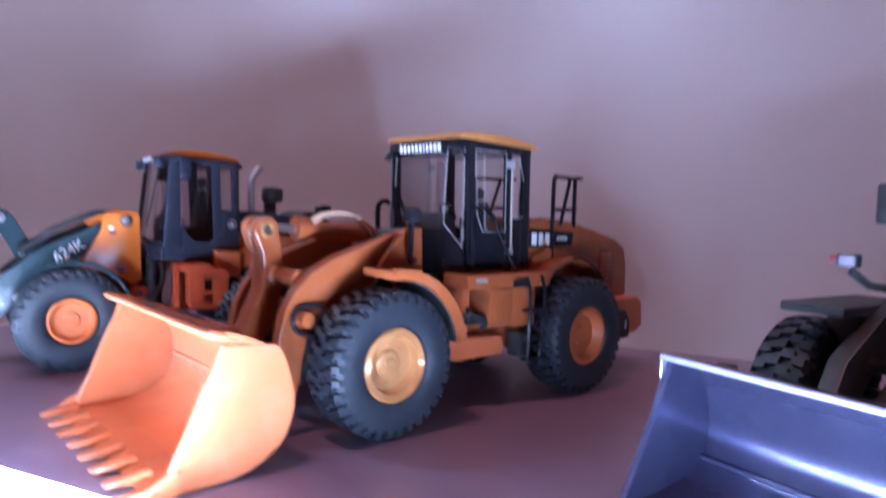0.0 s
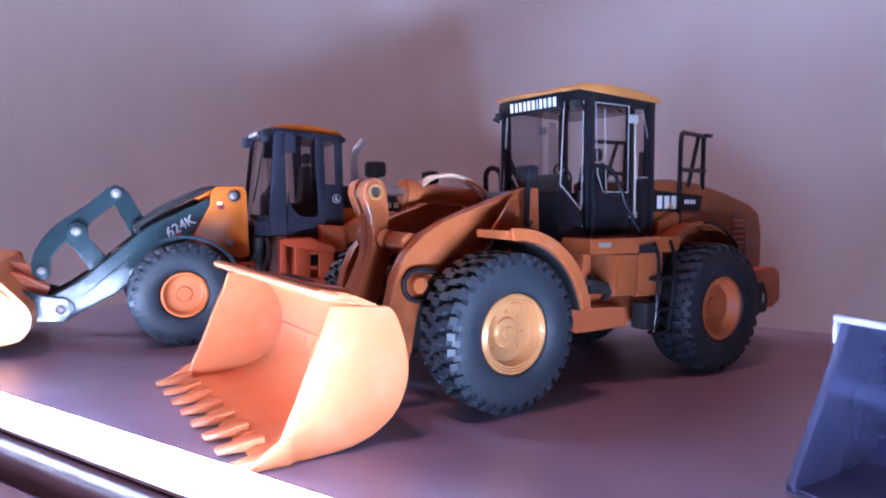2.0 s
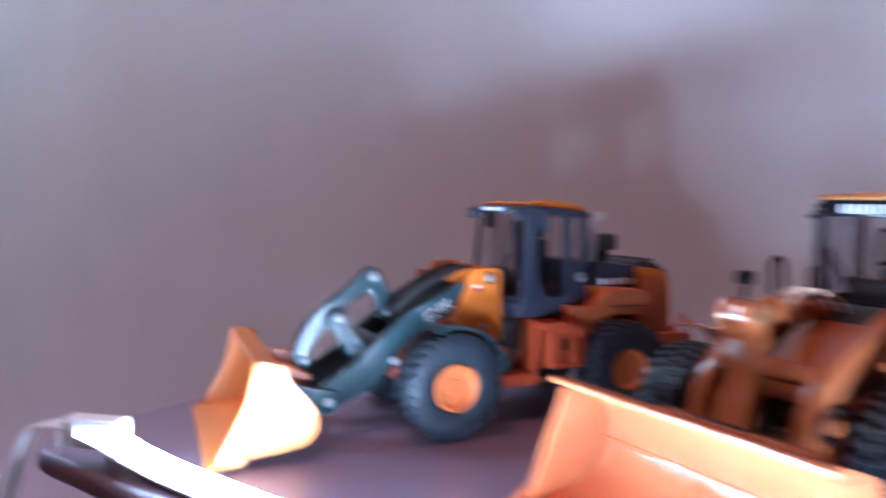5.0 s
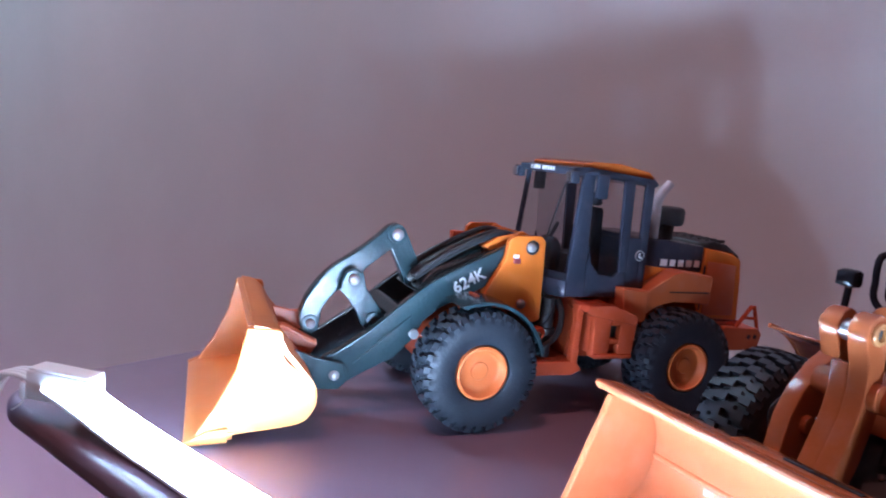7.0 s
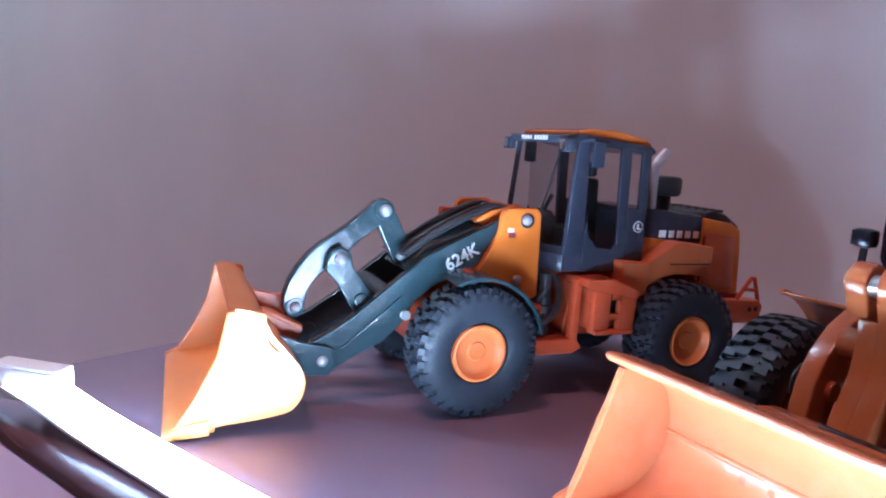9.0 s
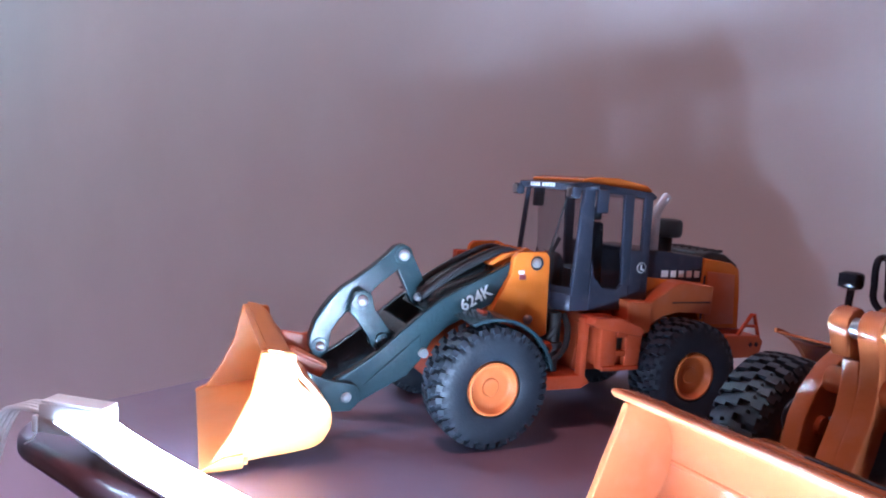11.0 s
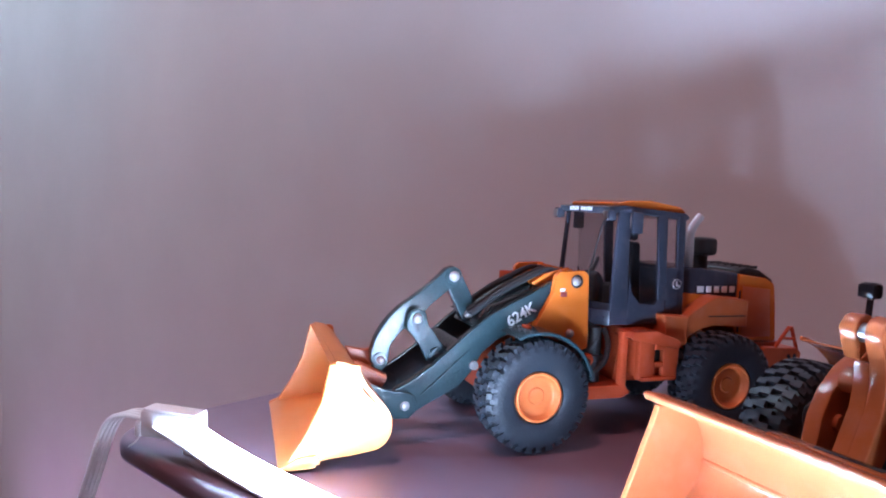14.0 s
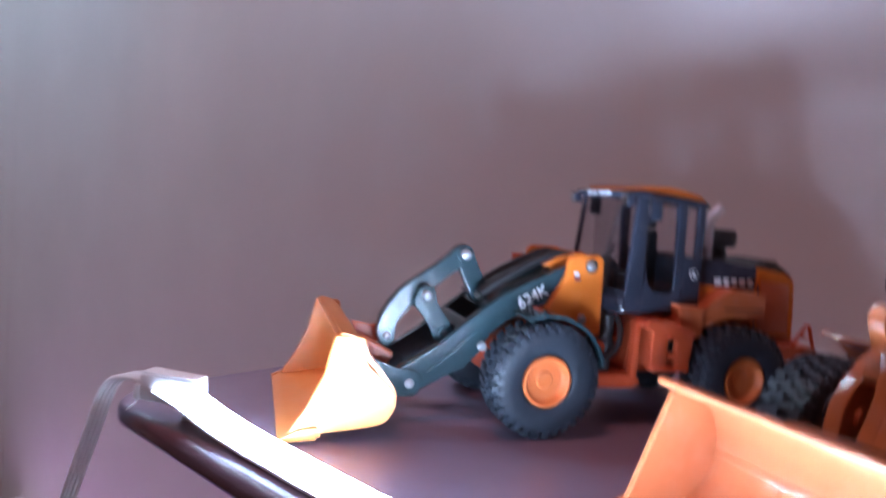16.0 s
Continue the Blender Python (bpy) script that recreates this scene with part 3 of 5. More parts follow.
    part("frame_web", prism([(-13, 41), (-3, 37.6), (7, 32.6), (8, 26), (2, 24), (-10, 31)], -6.4, 6.4, 0.5), YELLOW, c)
    for s in (-1, 1):
        part("tower_plate", prism([(-11, 22), (-9.0, 34), (-10.8, 44.6), (-12.4, 45.4), (-16.6, 45.4), (-17.2, 34), (-17.6, 22)], s * 12.4, s * 14.2, 0.4), YELLOW, c)
        part("tower_rib", prism([(-9.0, 34), (-13.5, 44), (-15.5, 44), (-12.6, 33)], s * 7.6, s * 9.0, 0.2), YELLOW, c)
        first = 86 if s > 0 else 100
        arc = [(20.2 * math.cos(a), 16.2 + 20.4 * math.sin(a)) for a in [radians(d) for d in range(first, 171, 7)]]
        thin = 0.905 if s > 0 else 0.97
        inner = [(p * thin, 16.2 + (q - 16.2) * thin) for p, q in arc[::-1]]
        y0, y1 = (15.4, 26.6) if s > 0 else (17.0, 32.0)
        f = part("front_fender", prism(arc + inner, s * y0, s * y1, 0.35), YELLOW, c, "curved yellow front mudguard")
        part("fender_lip", prism([(p * 1.025, 16.2 + (q - 16.2) * 1.025) for p, q in arc] + inner, s * y1, s * (y1 + 0.9), 0.25), YELLOW, f)
        if s > 0:
            # Black sheet added for the shade between mudguard and tyre.
            part("underside_shade", prism([(p * 0.91, 16.2 + (q - 16.2) * 0.91) for p, q in arc[3:]] + [(p * 0.89, 16.2 + (q - 16.2) * 0.89) for p, q in arc[:2:-1]], s * (y0 - 1.5), s * (y1 - 0.3), 0.1), MATT_BLACK, f)
        part("gusset", prism([(-9.4, 44.0), (-8.2, 43.0), (-3.0, 36.2), (-13.0, 34.6)], s * 14.2, s * 15.4, 0.3), YELLOW, f)
        # work light on its bent stem
        out = 16.6 if s > 0 else 22.4
        st = part("light_stem", tube(smooth_line([(-14.6, s * 14.0, 37.6), (-12.6, s * (out - 1.0), 37.3), (-11.2, s * out, 38.6), (-11.4, s * out, 46.5)]), 0.7, 8), BLACK, c)
        part("lamp_head", boxes(((-11.4, s * out, 48.4), (3.0, 4.2, 3.6)), bevel=0.9), BLACK, st, "black work light head")
        part("lamp_lens", boxes(((-9.7, s * out, 48.4), (0.3, 3.6, 2.8)), bevel=0.1), BLACK, st)
    part("mirror_hoop", tube(smooth_line([(-35.4, -21, 35), (-35.6, -29.6, 41), (-35.6, -30.6, 46), (-35.8, -30.8, 50.4), (-37.4, -30.8, 52.0), (-39.8, -30.8, 51.8), (-41.2, -30.8, 50.2), (-41.4, -30.4, 45), (-41.4, -29.4, 41), (-41.2, -21, 35)], 5), 0.8, 8), BLACK, c, "black hooped hand rail")
    # axles and lower frame
    for x in (0, -67):
        part("axle", cyl((x, -24, 16.2), (x, 22, 16.2), 4.0), RUST_ORANGE, c)
    part("hitch", boxes(((-26, 0, 22), (9, 12, 16)), bevel=0.6), MATT_BLACK, c)
    part("rear_frame", prism([(-27, 13), (-30, 20), (-31, 31), (-54, 31), (-56, 26), (-98, 26), (-98, 14), (-60, 12)], -13, 13, 0.5), RUST_ORANGE, c)
    for s in (-1, 1):
        part("side_rail", prism([(-22.8, 13.2), (-22.8, 18.4), (-41, 17.6), (-42, 12.6), (-25, 12.4)], s * 12.6, s * 18.6, 0.4), RUST_ORANGE, c)
        p = part("platform", prism([(-24.6, 30.6), (-24.6, 34.2), (-55.2, 34.4), (-56.4, 33.6), (-54.6, 30.4)], s * 13.2, s * 22.6, 0.5), YELLOW, c)
        part("tool_box", boxes(((-36.6, s * 18.0, 25.6), (8.0, 9.4, 9.6)), bevel=0.6), YELLOW, p)
        part("frame_post", boxes(((-27.4, s * 17.0, 25.0), (2.6, 4.0, 11.0)), bevel=0.4), RUST_ORANGE, p)
        part("valve", boxes(((-29.6, s * 19.6, 22.8), (6.4, 3.0, 2.4)), bevel=0.5), MATT_BLACK, p, "black valve block")
        part("valve_cap", cyl((-27.6, s * 20.0, 24.0), (-27.6, s * 20.0, 26.0), 0.9), BLACK, p)
        part("fuel_step", boxes(((-45.6, s * 20.6, 15.4), (5.0, 4.6, 6.6)), bevel=0.6), MATT_BLACK, p, "black lower step box")
        part("hose", tube(smooth_line([(-24.2, s * 15.5, 19.4), (-25.6, s * 18.6, 22.5), (-27.4, s * 20.6, 24.2), (-31.8, s * 21.4, 22.2), (-33, s * 19, 20)]), 0.8, 8), MATT_BLACK, p)
        part("step_box", boxes(((-45.0, s * 18.0, 25.4), (8.6, 8.8, 10.4)), bevel=0.5), YELLOW, p)
        part("box_lid", boxes(((-36.8, s * 22.8, 25.8), (5.8, 0.4, 6.0)), bevel=0.15), YELLOW, p)
        # Silver block that stands in for glints on the platform's front.
        part("platform_glint", boxes(((-29.0, s * 22.7, 32.8), (3.8, 0.5, 1.0)), bevel=0.2), PIN_GREY, p)
        lad = part("ladder", tube(smooth_line([(-44.6, s * 23.4, 33.0), (-45.0, s * 24.6, 29), (-45.0, s * 24.6, 20), (-44.8, s * 24.2, 11.4)]), 0.45, 8), BLACK, c, "black access ladder")
        part("ladder_rail", tube(smooth_line([(-50.4, s * 23.4, 33.4), (-50.6, s * 24.6, 29), (-50.4, s * 24.6, 20), (-49.6, s * 24.2, 11.4)]), 0.45, 8), BLACK, lad)
        for z in (11.6, 17.2, 24.4):
            part("rung", boxes(((-47.6, s * 23.6, z), (6.4, 2.6, 0.9)), bevel=0.2), BLACK, lad)
        part("hand_knob", cyl((-40.4, s * 22.6, 31.6), (-44.4, s * 24.0, 31.6), 0.95), BLACK, lad)
        # rear mudguard
        arc = [(-67 + 19.6 * math.cos(a), 17.2 + 20.6 * math.sin(a)) for a in [radians(d) for d in range(50, 139, 8)]]
        inner = [(-67 + 18.5 * math.cos(a), 17.2 + 19.5 * math.sin(a)) for a in [radians(d) for d in range(138, 49, -8)]]
        f = part("rear_fender", prism(arc + inner, s * 13.4, s * 20.5, 0.3), YELLOW, c)
        part("fender_panel", prism([(-54.2, 33.0), (-54.6, 37.6), (-60, 39.8), (-67, 39.6), (-75, 38.2)] + [p for p in arc[::-1]], s * 13.6, s * 16.4, 0.4, 14), YELLOW, f)
        part("fender_edge", prism([(p, q) for p, q in arc[5:]] + [(-67 + (p + 67) * 0.97, 17.2 + (q - 17.2) * 0.97) for p, q in arc[5:][::-1]], s * 20.5, s * 21.3, 0.15), BLACK, f)
    # hood
    hood = part("engine_hood", prism([(-54, 31), (-54, 48.0), (-62, 48.6), (-74, 47.8), (-86, 45.4), (-97, 42.6), (-102.2, 39.8), (-103.8, 34), (-104.2, 24), (-98, 22.6), (-88, 24), (-86.5, 31)], -14, 14, 1.1), YELLOW, c)
    for s in (-1, 1):
        d = part("decal", prism([(-55.4, 40.2), (-55.4, 45.6), (-75.0, 44.4), (-74.2, 40.6)], s * 13.9, s * 14.18, 0), BLACK, hood, "black side decal with a white maker's mark")
        bars(WHITE, d, (-56.4 if s > 0 else -65.4, s * 14.26, 40.9), (-1 if s > 0 else 1, 0, 0), (0, 0, 1), (1.9, 1.8, 1.7), 1.0, 3.3)
        bars(WHITE, d, (-67.4 if s > 0 else -73.0, s * 14.26, 42.2), (-1 if s > 0 else 1, 0, 0), (0, 0, 1), (0.7, 0.7, 0.7, 0.7), 0.5, 1.1)
        part("decal_mark", prism([(-60.4, 41.0), (-62.9, 41.0), (-61.65, 42.6)], s * 14.2, s * 14.44, 0), ROOF_YELLOW, d)
        part("grille", prism([(-88.4, 27), (-88.4, 40.0), (-94.6, 38.8), (-95.4, 27)], s * 13.85, s * 14.25, 0.1), VENT_SHADE, hood, "side vent with its recess shade coloured dark brown")
        for k in range(7):
            part("grille_slat", boxes(((-91.6, s * 14.3, 28.4 + k * 1.55), (5.6, 0.35, 0.6)), bevel=0.1), RUST_ORANGE, hood)
        rail = part("hand_rail", tube(smooth_line([(-63.0, s * 16.0, 34.2), (-62.8, s * 16.0, 52), (-63.0, s * 16.0, 59.6), (-64.7, s * 15.8, 60.4)], 8) + [Vector((-75.8, s * 13.6, 60.4))], 0.62, 8), BLACK, c, "black guard rail beside the hood")
        part("rail_post", tube([(-75.2, s * 13.8, 46.0), (-75.4, s * 13.6, 60.4)], 0.62, 8), BLACK, rail)
        part("rail_bar", tube([(-63.0, s * 16.0, 51.0), (-76.4, s * 13.4, 51.2)], 0.62, 8), BLACK, rail)
        part("rail_brace", tube([(-67.6, s * 15.0, 46.6), (-72.4, s * 14.2, 60.4)], 0.55, 8), BLACK, rail)
        part("rail_foot", boxes(((-76.6, s * 13.4, 60.6), (3.0, 2.4, 1.0)), bevel=0.3), BLACK, rail)
    part("counterweight", prism([(-93, 12.6), (-93, 24.0), (-104.5, 24.2), (-107.2, 22.4), (-107.8, 14.4), (-104, 12.4)], -18.2, 18.2, 0.8), RUST_ORANGE, c)
    part("tow_block", boxes(((-98, 0, 10.6), (8, 10, 4)), bevel=0.5), MATT_BLACK, c)
    for s in (-1, 1):
        part("lamp_bracket", prism([(-90, 13.5), (-90, 20.4), (-93.2, 21.0), (-95.6, 17), (-95.4, 12.4), (-92, 12)], s * 17.6, s * 21.6, 0.4), MATT_BLACK, c)
        part("tail_lamp", boxes(((-107.9, s * 14.5, 19.8), (0.7, 3.4, 2.4)), bevel=0.2), RED, c)
        part("bracket_mark", boxes(((-93.0, s * 21.7, 16.4), (0.7, 0.3, 2.6)), bevel=0.05), SILVER, c)
    part("exhaust", cyl((-72, -4, 46), (-72, -4, 57), 1.2), MATT_BLACK, c)
    # cab: floor, pillars, panels, glass
    cab = part("cab", boxes(((-41, 0, 34.6), (26, 33.4, 2.0)), bevel=0.4), BLACK, c, "gloss black cab")
    part("cab_roof_frame", prism([(-25.0, 65.6), (-25.2, 68.0), (-51.4, 67.4), (-51.4, 65.0)], -15.4, 17.5, 0.3), BLACK, cab)
    roof = part("cab_roof", prism([(-24.5, 68.0), (-24.3, 68.8), (-26.5, 69.5), (-34, 69.8), (-45, 69.3), (-52.4, 68.2), (-53.0, 67.0)], -15.8, 18.3, 0.5), ROOF_YELLOW, cab, "yellow cab roof")
    part("roof_ridge", prism([(-27.5, 69.2), (-34, 70.3), (-45, 69.8), (-50, 68.4)], -10, 11, 0.3), ROOF_YELLOW, roof)
    for s in (-1, 1):
        y = s * 17.0
        part("front_pillar", slab([(-28.6, y, 33), (-31.2, y, 33), (-30.0, y, 67.2), (-27.4, y, 67.2)], 1.6, 0.3), BLACK, cab)
        part("rear_pillar", slab([(-49.2, y, 33), (-51.8, y, 33), (-50.9, y, 66.6), (-48.2, y, 66.6)], 1.6, 0.3), BLACK, cab)
        if s > 0:
            part("middle_pillar", slab([(-42.2, y, 33), (-44.6, y, 33), (-43.6, y, 66.6), (-41.6, y, 66.6)], 1.4, 0.3), BLACK, cab)
        door = part("cab_door", slab([(-31.0, y, 33.4), (-42.4, y, 33.4), (-42.0, y, 44.2), (-33.6, y, 44.2), (-31.2, y, 48.6)], 1.3, 0.25), BLACK, cab, "black cab door with silver lined window")
        glass = [(-30.2, y, 65.4), (-31.4, y, 48.8), (-33.4, y, 44.8), (-41.8, y, 44.8), (-41.4, y, 65.4)]
        lens("door_pane", glass, door)
        part("window_line", frame_line([(p[0], s * 17.75, p[2]) for p in glass], 0.13), SILVER, door)
        part("window_post", tube([(-34.2, s * 17.8, 45.4), (-33.2, s * 17.8, 64.2)], 0.14, 6), SILVER, door)
        part("grab_rod", tube([(-43.6, s * 18.5, 39.4), (-43.0, s * 18.5, 62.6)], 0.26, 8), CREAM, door, "cream vertical grab rod")
        part("door_catch", boxes(((-43.4, s * 18.2, 39.4), (2.2, 0.9, 1.6)), bevel=0.2), PIN_GREY, door)
        part("door_catch", boxes(((-42.6, s * 18.2, 62.4), (3.0, 1.1, 2.0)), bevel=0.4), SILVER, door)
        part("rear_panel", slab([(-44.0, y, 33.4), (-51.2, y, 33.4), (-50.8, y, 48.0), (-43.8, y, 48.0)], 1.2, 0.2), BLACK, cab)
        quarter = [(-44.2, y, 64.6), (-44.6, y, 48.6), (-49.2, y, 48.6), (-49.0, y, 57), (-46.6, y, 64.6)]
        lens("quarter_pane", quarter, cab)
        part("window_line", frame_line([(p[0], s * 17.6, p[2]) for p in quarter], 0.12), SILVER, cab)
        part("entry_rail", tube(smooth_line([(-29.4, s * 18.4, 33.6), (-29.2, s * 18.8, 41), (-28.8, s * 19.0, 49.6), (-31.5, s * 19.4, 50.6), (-35.0, s * 19.8, 49.0), (-38.5, s * 20.6, 42), (-42.8, s * 22.2, 33.6)], 6), 0.5, 8), BLACK, cab, "bent black entry hand rail")
        # corner panes beside the windscreen
        cp = [(-25.8, s * 11.4, 66.0), (-25.0, s * 11.6, 46.4), (-27.4, s * 16.6, 40.6), (-27.4, s * 16.6, 66.0)]
        lens("corner_pane", cp, cab)
        part("window_line", frame_line([(p[0] + 0.3, p[1] + s * 0.25, p[2]) for p in cp], 0.17), SILVER, cab)
        part("lower_corner", slab([(-25.0, s * 11.6, 46.0), (-25.4, s * 11.6, 34.2), (-28.6, s * 16.8, 33.6), (-27.4, s * 16.6, 40.2)], 1.0, 0.2), BLACK, cab)
        part("cab_skirt", slab([(-24.6, s * 11.6, 37.4), (-24.4, s * 11.8, 33.6), (-28.4, s * 18.0, 32.6), (-28.2, s * 17.8, 36.2)], 1.2, 0.3), BLACK, cab)
        part("mirror_arm", tube([(-27, s * 17.4, 63.4), (-25.6, s * 18.6, 64.2)], 0.4, 6), BLACK, cab)
        part("roof_lamp", boxes(((-25.6, s * 15.6, 64.6), (1.6, 2.6, 2.0)), bevel=0.4), MATT_BLACK, cab)
    ws = [(-26.0, -11.4, 65.0), (-25.2, -12.6, 44.6), (-25.2, 11.4, 44.6), (-26.0, 11.4, 65.0)]
    lens("windscreen", ws, cab)
    part("brow_panel", slab([(-25.2, -13.0, 64.0), (-25.2, 11.8, 64.0), (-24.9, 11.8, 68.0), (-24.9, -13.0, 68.0)], 0.9, 0.2), BLACK, cab)
    bars(WHITE, cab, (-24.6, -9.0, 64.8), (0, 1, 0), (0.075, 0, 1), (1.15, 1.0, 1.0, 0.85, 1.0, 1.05, 0.4, 0.85, 0.85, 1.1, 1.05), 0.84, 2.2)
    part("lower_front", slab([(-25.2, -11.6, 44.8), (-25.6, -11.6, 33.0), (-25.6, 11.6, 33.0), (-25.2, 11.6, 44.8)], 1.0, 0.2), BLACK, cab)
    part("console", prism([(-27, 36), (-27.2, 45.4), (-28.2, 48.2), (-30.0, 49.4), (-31.8, 48.8), (-33.2, 46.4), (-33.6, 36)], -9.0, 7.0, 2.4), INTERIOR, cab)
    seat = part("seat", prism([(-38, 36), (-37.5, 41.4), (-44, 41.8), (-45.2, 52.6), (-47.6, 52.8), (-48.0, 36)], -4.6, 4.6, 1.0), INTERIOR, cab)
    part("headrest", boxes(((-46.4, 0, 54.8), (2.2, 5.4, 3.4)), bevel=0.8), INTERIOR, seat)
    part("steering_column", tube([(-32.5, 0, 44), (-35.0, 0, 49)], 0.6, 8), INTERIOR, cab)
    bm = bmesh.new()
    ring = [Vector((-35.4 + 1.6 * math.sin(a), 3.0 * math.cos(a), 49.2 + 2.4 * math.sin(a))) for a in [2 * math.pi * k / 20 for k in range(21)]]
    add_tube(bm, ring, 0.35, 6)
    part("steering_wheel", finish(bm, 0, 60), INTERIOR, cab)
    part("rear_wall", slab([(-51.2, -16, 34.4), (-51.2, 16, 34.4), (-51.2, 16, 45), (-51.2, -16, 45)], 1.0, 0.2), BLACK, cab)
    part("wiper", tube([(-24.6, -10.8, 46.2), (-25.0, -11.6, 56.0)], 0.42, 6), BLACK, cab)
    part("far_mirror", slab([(-26.0, -14.6, 57.4), (-26.0, -12.4, 55.6), (-26.0, -5.4, 47.0), (-26.0, -7.4, 47.2)], 0.9, 0.25), BLACK, cab, "slanted black mirror bracket")
    for y in (-5.6, 5.6):
        lever = part("control_lever", tube(smooth_line([(-37.0, y, 42.0), (-36.6, y, 46.4), (-38.4, y, 49.0), (-40.6, y, 51.4)]), 0.55, 8), CREAM, cab, "pale bent control lever")
        part("grip", cyl((-36.6, y, 45.2), (-36.8, y, 47.6), 0.8, 12, 0.2), INTERIOR, lever)
    tyre = bpy.data.meshes.new("tyre")
    cab.scale, cab.location = (1, 0.9, 1), (-1.7 * MM, 0, 0)
    tyre_mesh(16.2, 12.0, 8.0, 33, 0.99, 0.10).to_mesh(tyre)
    tyre.materials.append(RUBBER)
    rim = bpy.data.meshes.new("rim")
    rim_mesh([(8.2, -3), (8.2, 4.6), (8.0, 5.2), (7.5, 5.4), (7.3, 5.05), (7.0, 5.2), (6.8, 4.8), (6.45, 4.9), (6.25, 4.3), (6.05, 3.2), (5.8, 2.6), (3.1, 2.3), (2.9, 2.8), (2.5, 3.0), (1.3, 3.05), (1.1, 3.3), (0, 3.3)], 8, 4.2, 2.2).to_mesh(rim)
    rim.materials.append(GOLD_RIM)
    rim2 = bpy.data.meshes.new("rim")
    rim_mesh([(8.2, -3), (8.2, 4.6), (7.9, 5.2), (7.1, 5.2), (6.4, 4.4), (5.7, 2.4), (2.6, 2.1), (2.4, 2.6), (0, 2.65)], 8, 3.8, 1.9).to_mesh(rim2)
    rim2.materials.append(RUST_ORANGE)
    wheels(c, [(0, 21.8, 16.2), (0, -26.8, 16.2)], tyre, rim, "chunky black tyre on a yellow rim")
    wheels(c, [(-67, 21.8, 16.2), (-67, -21.8, 16.2)], tyre, rim2, "chunky black tyre on an orange rim")


# ---------------------------------------------------------------- orange and slate loader
def orange_loader():
    c = thing("toy_wheel_loader", -0.0648, -0.1264, 239.5, "orange toy wheel loader with slate grey cab and lift arms", "toy loader", "toy loaders on the shelf")
    T = -2.5
    b = bucket(c, [(51.0, 24.6), (47.6, 23.8), (45.6, 21.6), (44.4, 19.4), (41.6, 16.2), (38.6, 12.4), (38.0, 9.6), (38.8, 7.0), (41.2, 5.3), (46, 4.2), (53, 3.4), (60, 2.0)],
               [(52.2, 25.1), (46.2, 24.9), (45.0, 24.0), (44.4, 19.0), (41.3, 15.8), (37.6, 12.2), (36.9, 9.8), (37.6, 6.8), (39.8, 4.3), (45, 3.2), (53, 2.5), (61, 0.9), (61.6, 1.6), (57.4, 8.4), (54.0, 16.0)],
               25.8, BUCKET_ORANGE, T, edge=False, lip=[(45.4, 22.4), (46.0, 24.2), (51.2, 25.5), (52.3, 25.1), (48.2, 23.0)], over=-1.2, label="smooth orange loader bucket without teeth")
    part("cutting_edge", prism([(54, 1.4), (54, 3.0), (61, 2.2), (63.5, 0.9), (63.5, 0.4)], -26.4, 26.4, 0.2), BUCKET_ORANGE, b)
    part("hinge_ear", prism([(45.0, 23.6), (40.0, 22.6), (36.4, 23.0), (34.9, 21.2), (36.4, 19.0), (41.4, 15.4)], -1.6, 0.2, 0.3), RUST_ORANGE, b)
    ear = part("hinge_ear", prism([(44.0, 21.0), (42.4, 21.0), (34.6, 17.0), (34.4, 15.6), (36.6, 12.2), (40.8, 13.4)], 5.0, 6.4, 0.3), RUST_ORANGE, b, "bronze-coloured hinge ear")
    part("ear_rib", prism([(43.6, 21.3), (34.8, 16.9), (35.0, 16.1), (43.8, 20.2)], 6.3, 7.6, 0.25), RUST_ORANGE, ear)
    for s in (-1, 1):
        part("hinge_ear", prism([(41.0, 17), (36, 15), (29.4, 13.6), (28.2, 10.0), (29.8, 7.2), (33.6, 7.2), (41, 8)], s * 12.6, s * 14.0, 0.3), SLATE, b)
        part("edge_guard", prism([(55, 1.0), (55, 4.0), (59, 3.4), (63.6, 1.2), (63.6, 0.5)], s * 25.6, s * 27.2, 0.2), BUCKET_ORANGE, b)
    for s in (-1, 1):
        a = part("lift_arm", prism([(-15.5, 44.4), (-12, 44.2), (-5, 40.4), (3, 36.6), (8.5, 33.6), (13, 30.0), (18, 25.8), (24, 20.6), (29.8, 16.6), (34, 14.4), (35.0, 11), (33.2, 8.0), (29.4, 7.6),
                                    (24, 10.6), (16.4, 14.6), (12.6, 18.6), (10.0, 23.4), (6.0, 26.8), (0.6, 29.4), (-7.5, 33.4), (-15, 37.4), (-17.6, 41)],
                                   s * 9.2, s * 11.8, 0.5), SLATE, c, "slate grey lift arm")
        a.rotation_euler = (0, 0, radians(T * 0.6))
        part("pin", rivet(31.4, s * 13.2, 10.6, 1.3, s), PIN_GREY, a)
        part("arm_hub", cyl((31.2, s * 9.0, 10.4), (31.2, s * 12.5, 10.4), 3.6, bevel=0.6), SLATE, a)
        part("arm_rib", prism([(13.0, 21.4), (24, 13.6), (27, 13.0), (18, 21), (13.4, 25)], s * 11.7, s * 12.25, 0.2), SLATE, a)
        part("arm_pin", cyl((12.4, s * 9, 20.4), (12.4, s * 12.9, 20.4), 1.2), PIN_GREY, a)
        if s > 0:
            lettering("624K", 4.15, Matrix.Translation((2.4 * MM, 11.9 * MM, 30.6 * MM)) @ Matrix.Rotation(math.pi, 4, "Z") @ Matrix.Rotation(math.pi / 2, 4, "X")
                      @ Matrix.Rotation(radians(30), 4, "Z"), WHITE, a)
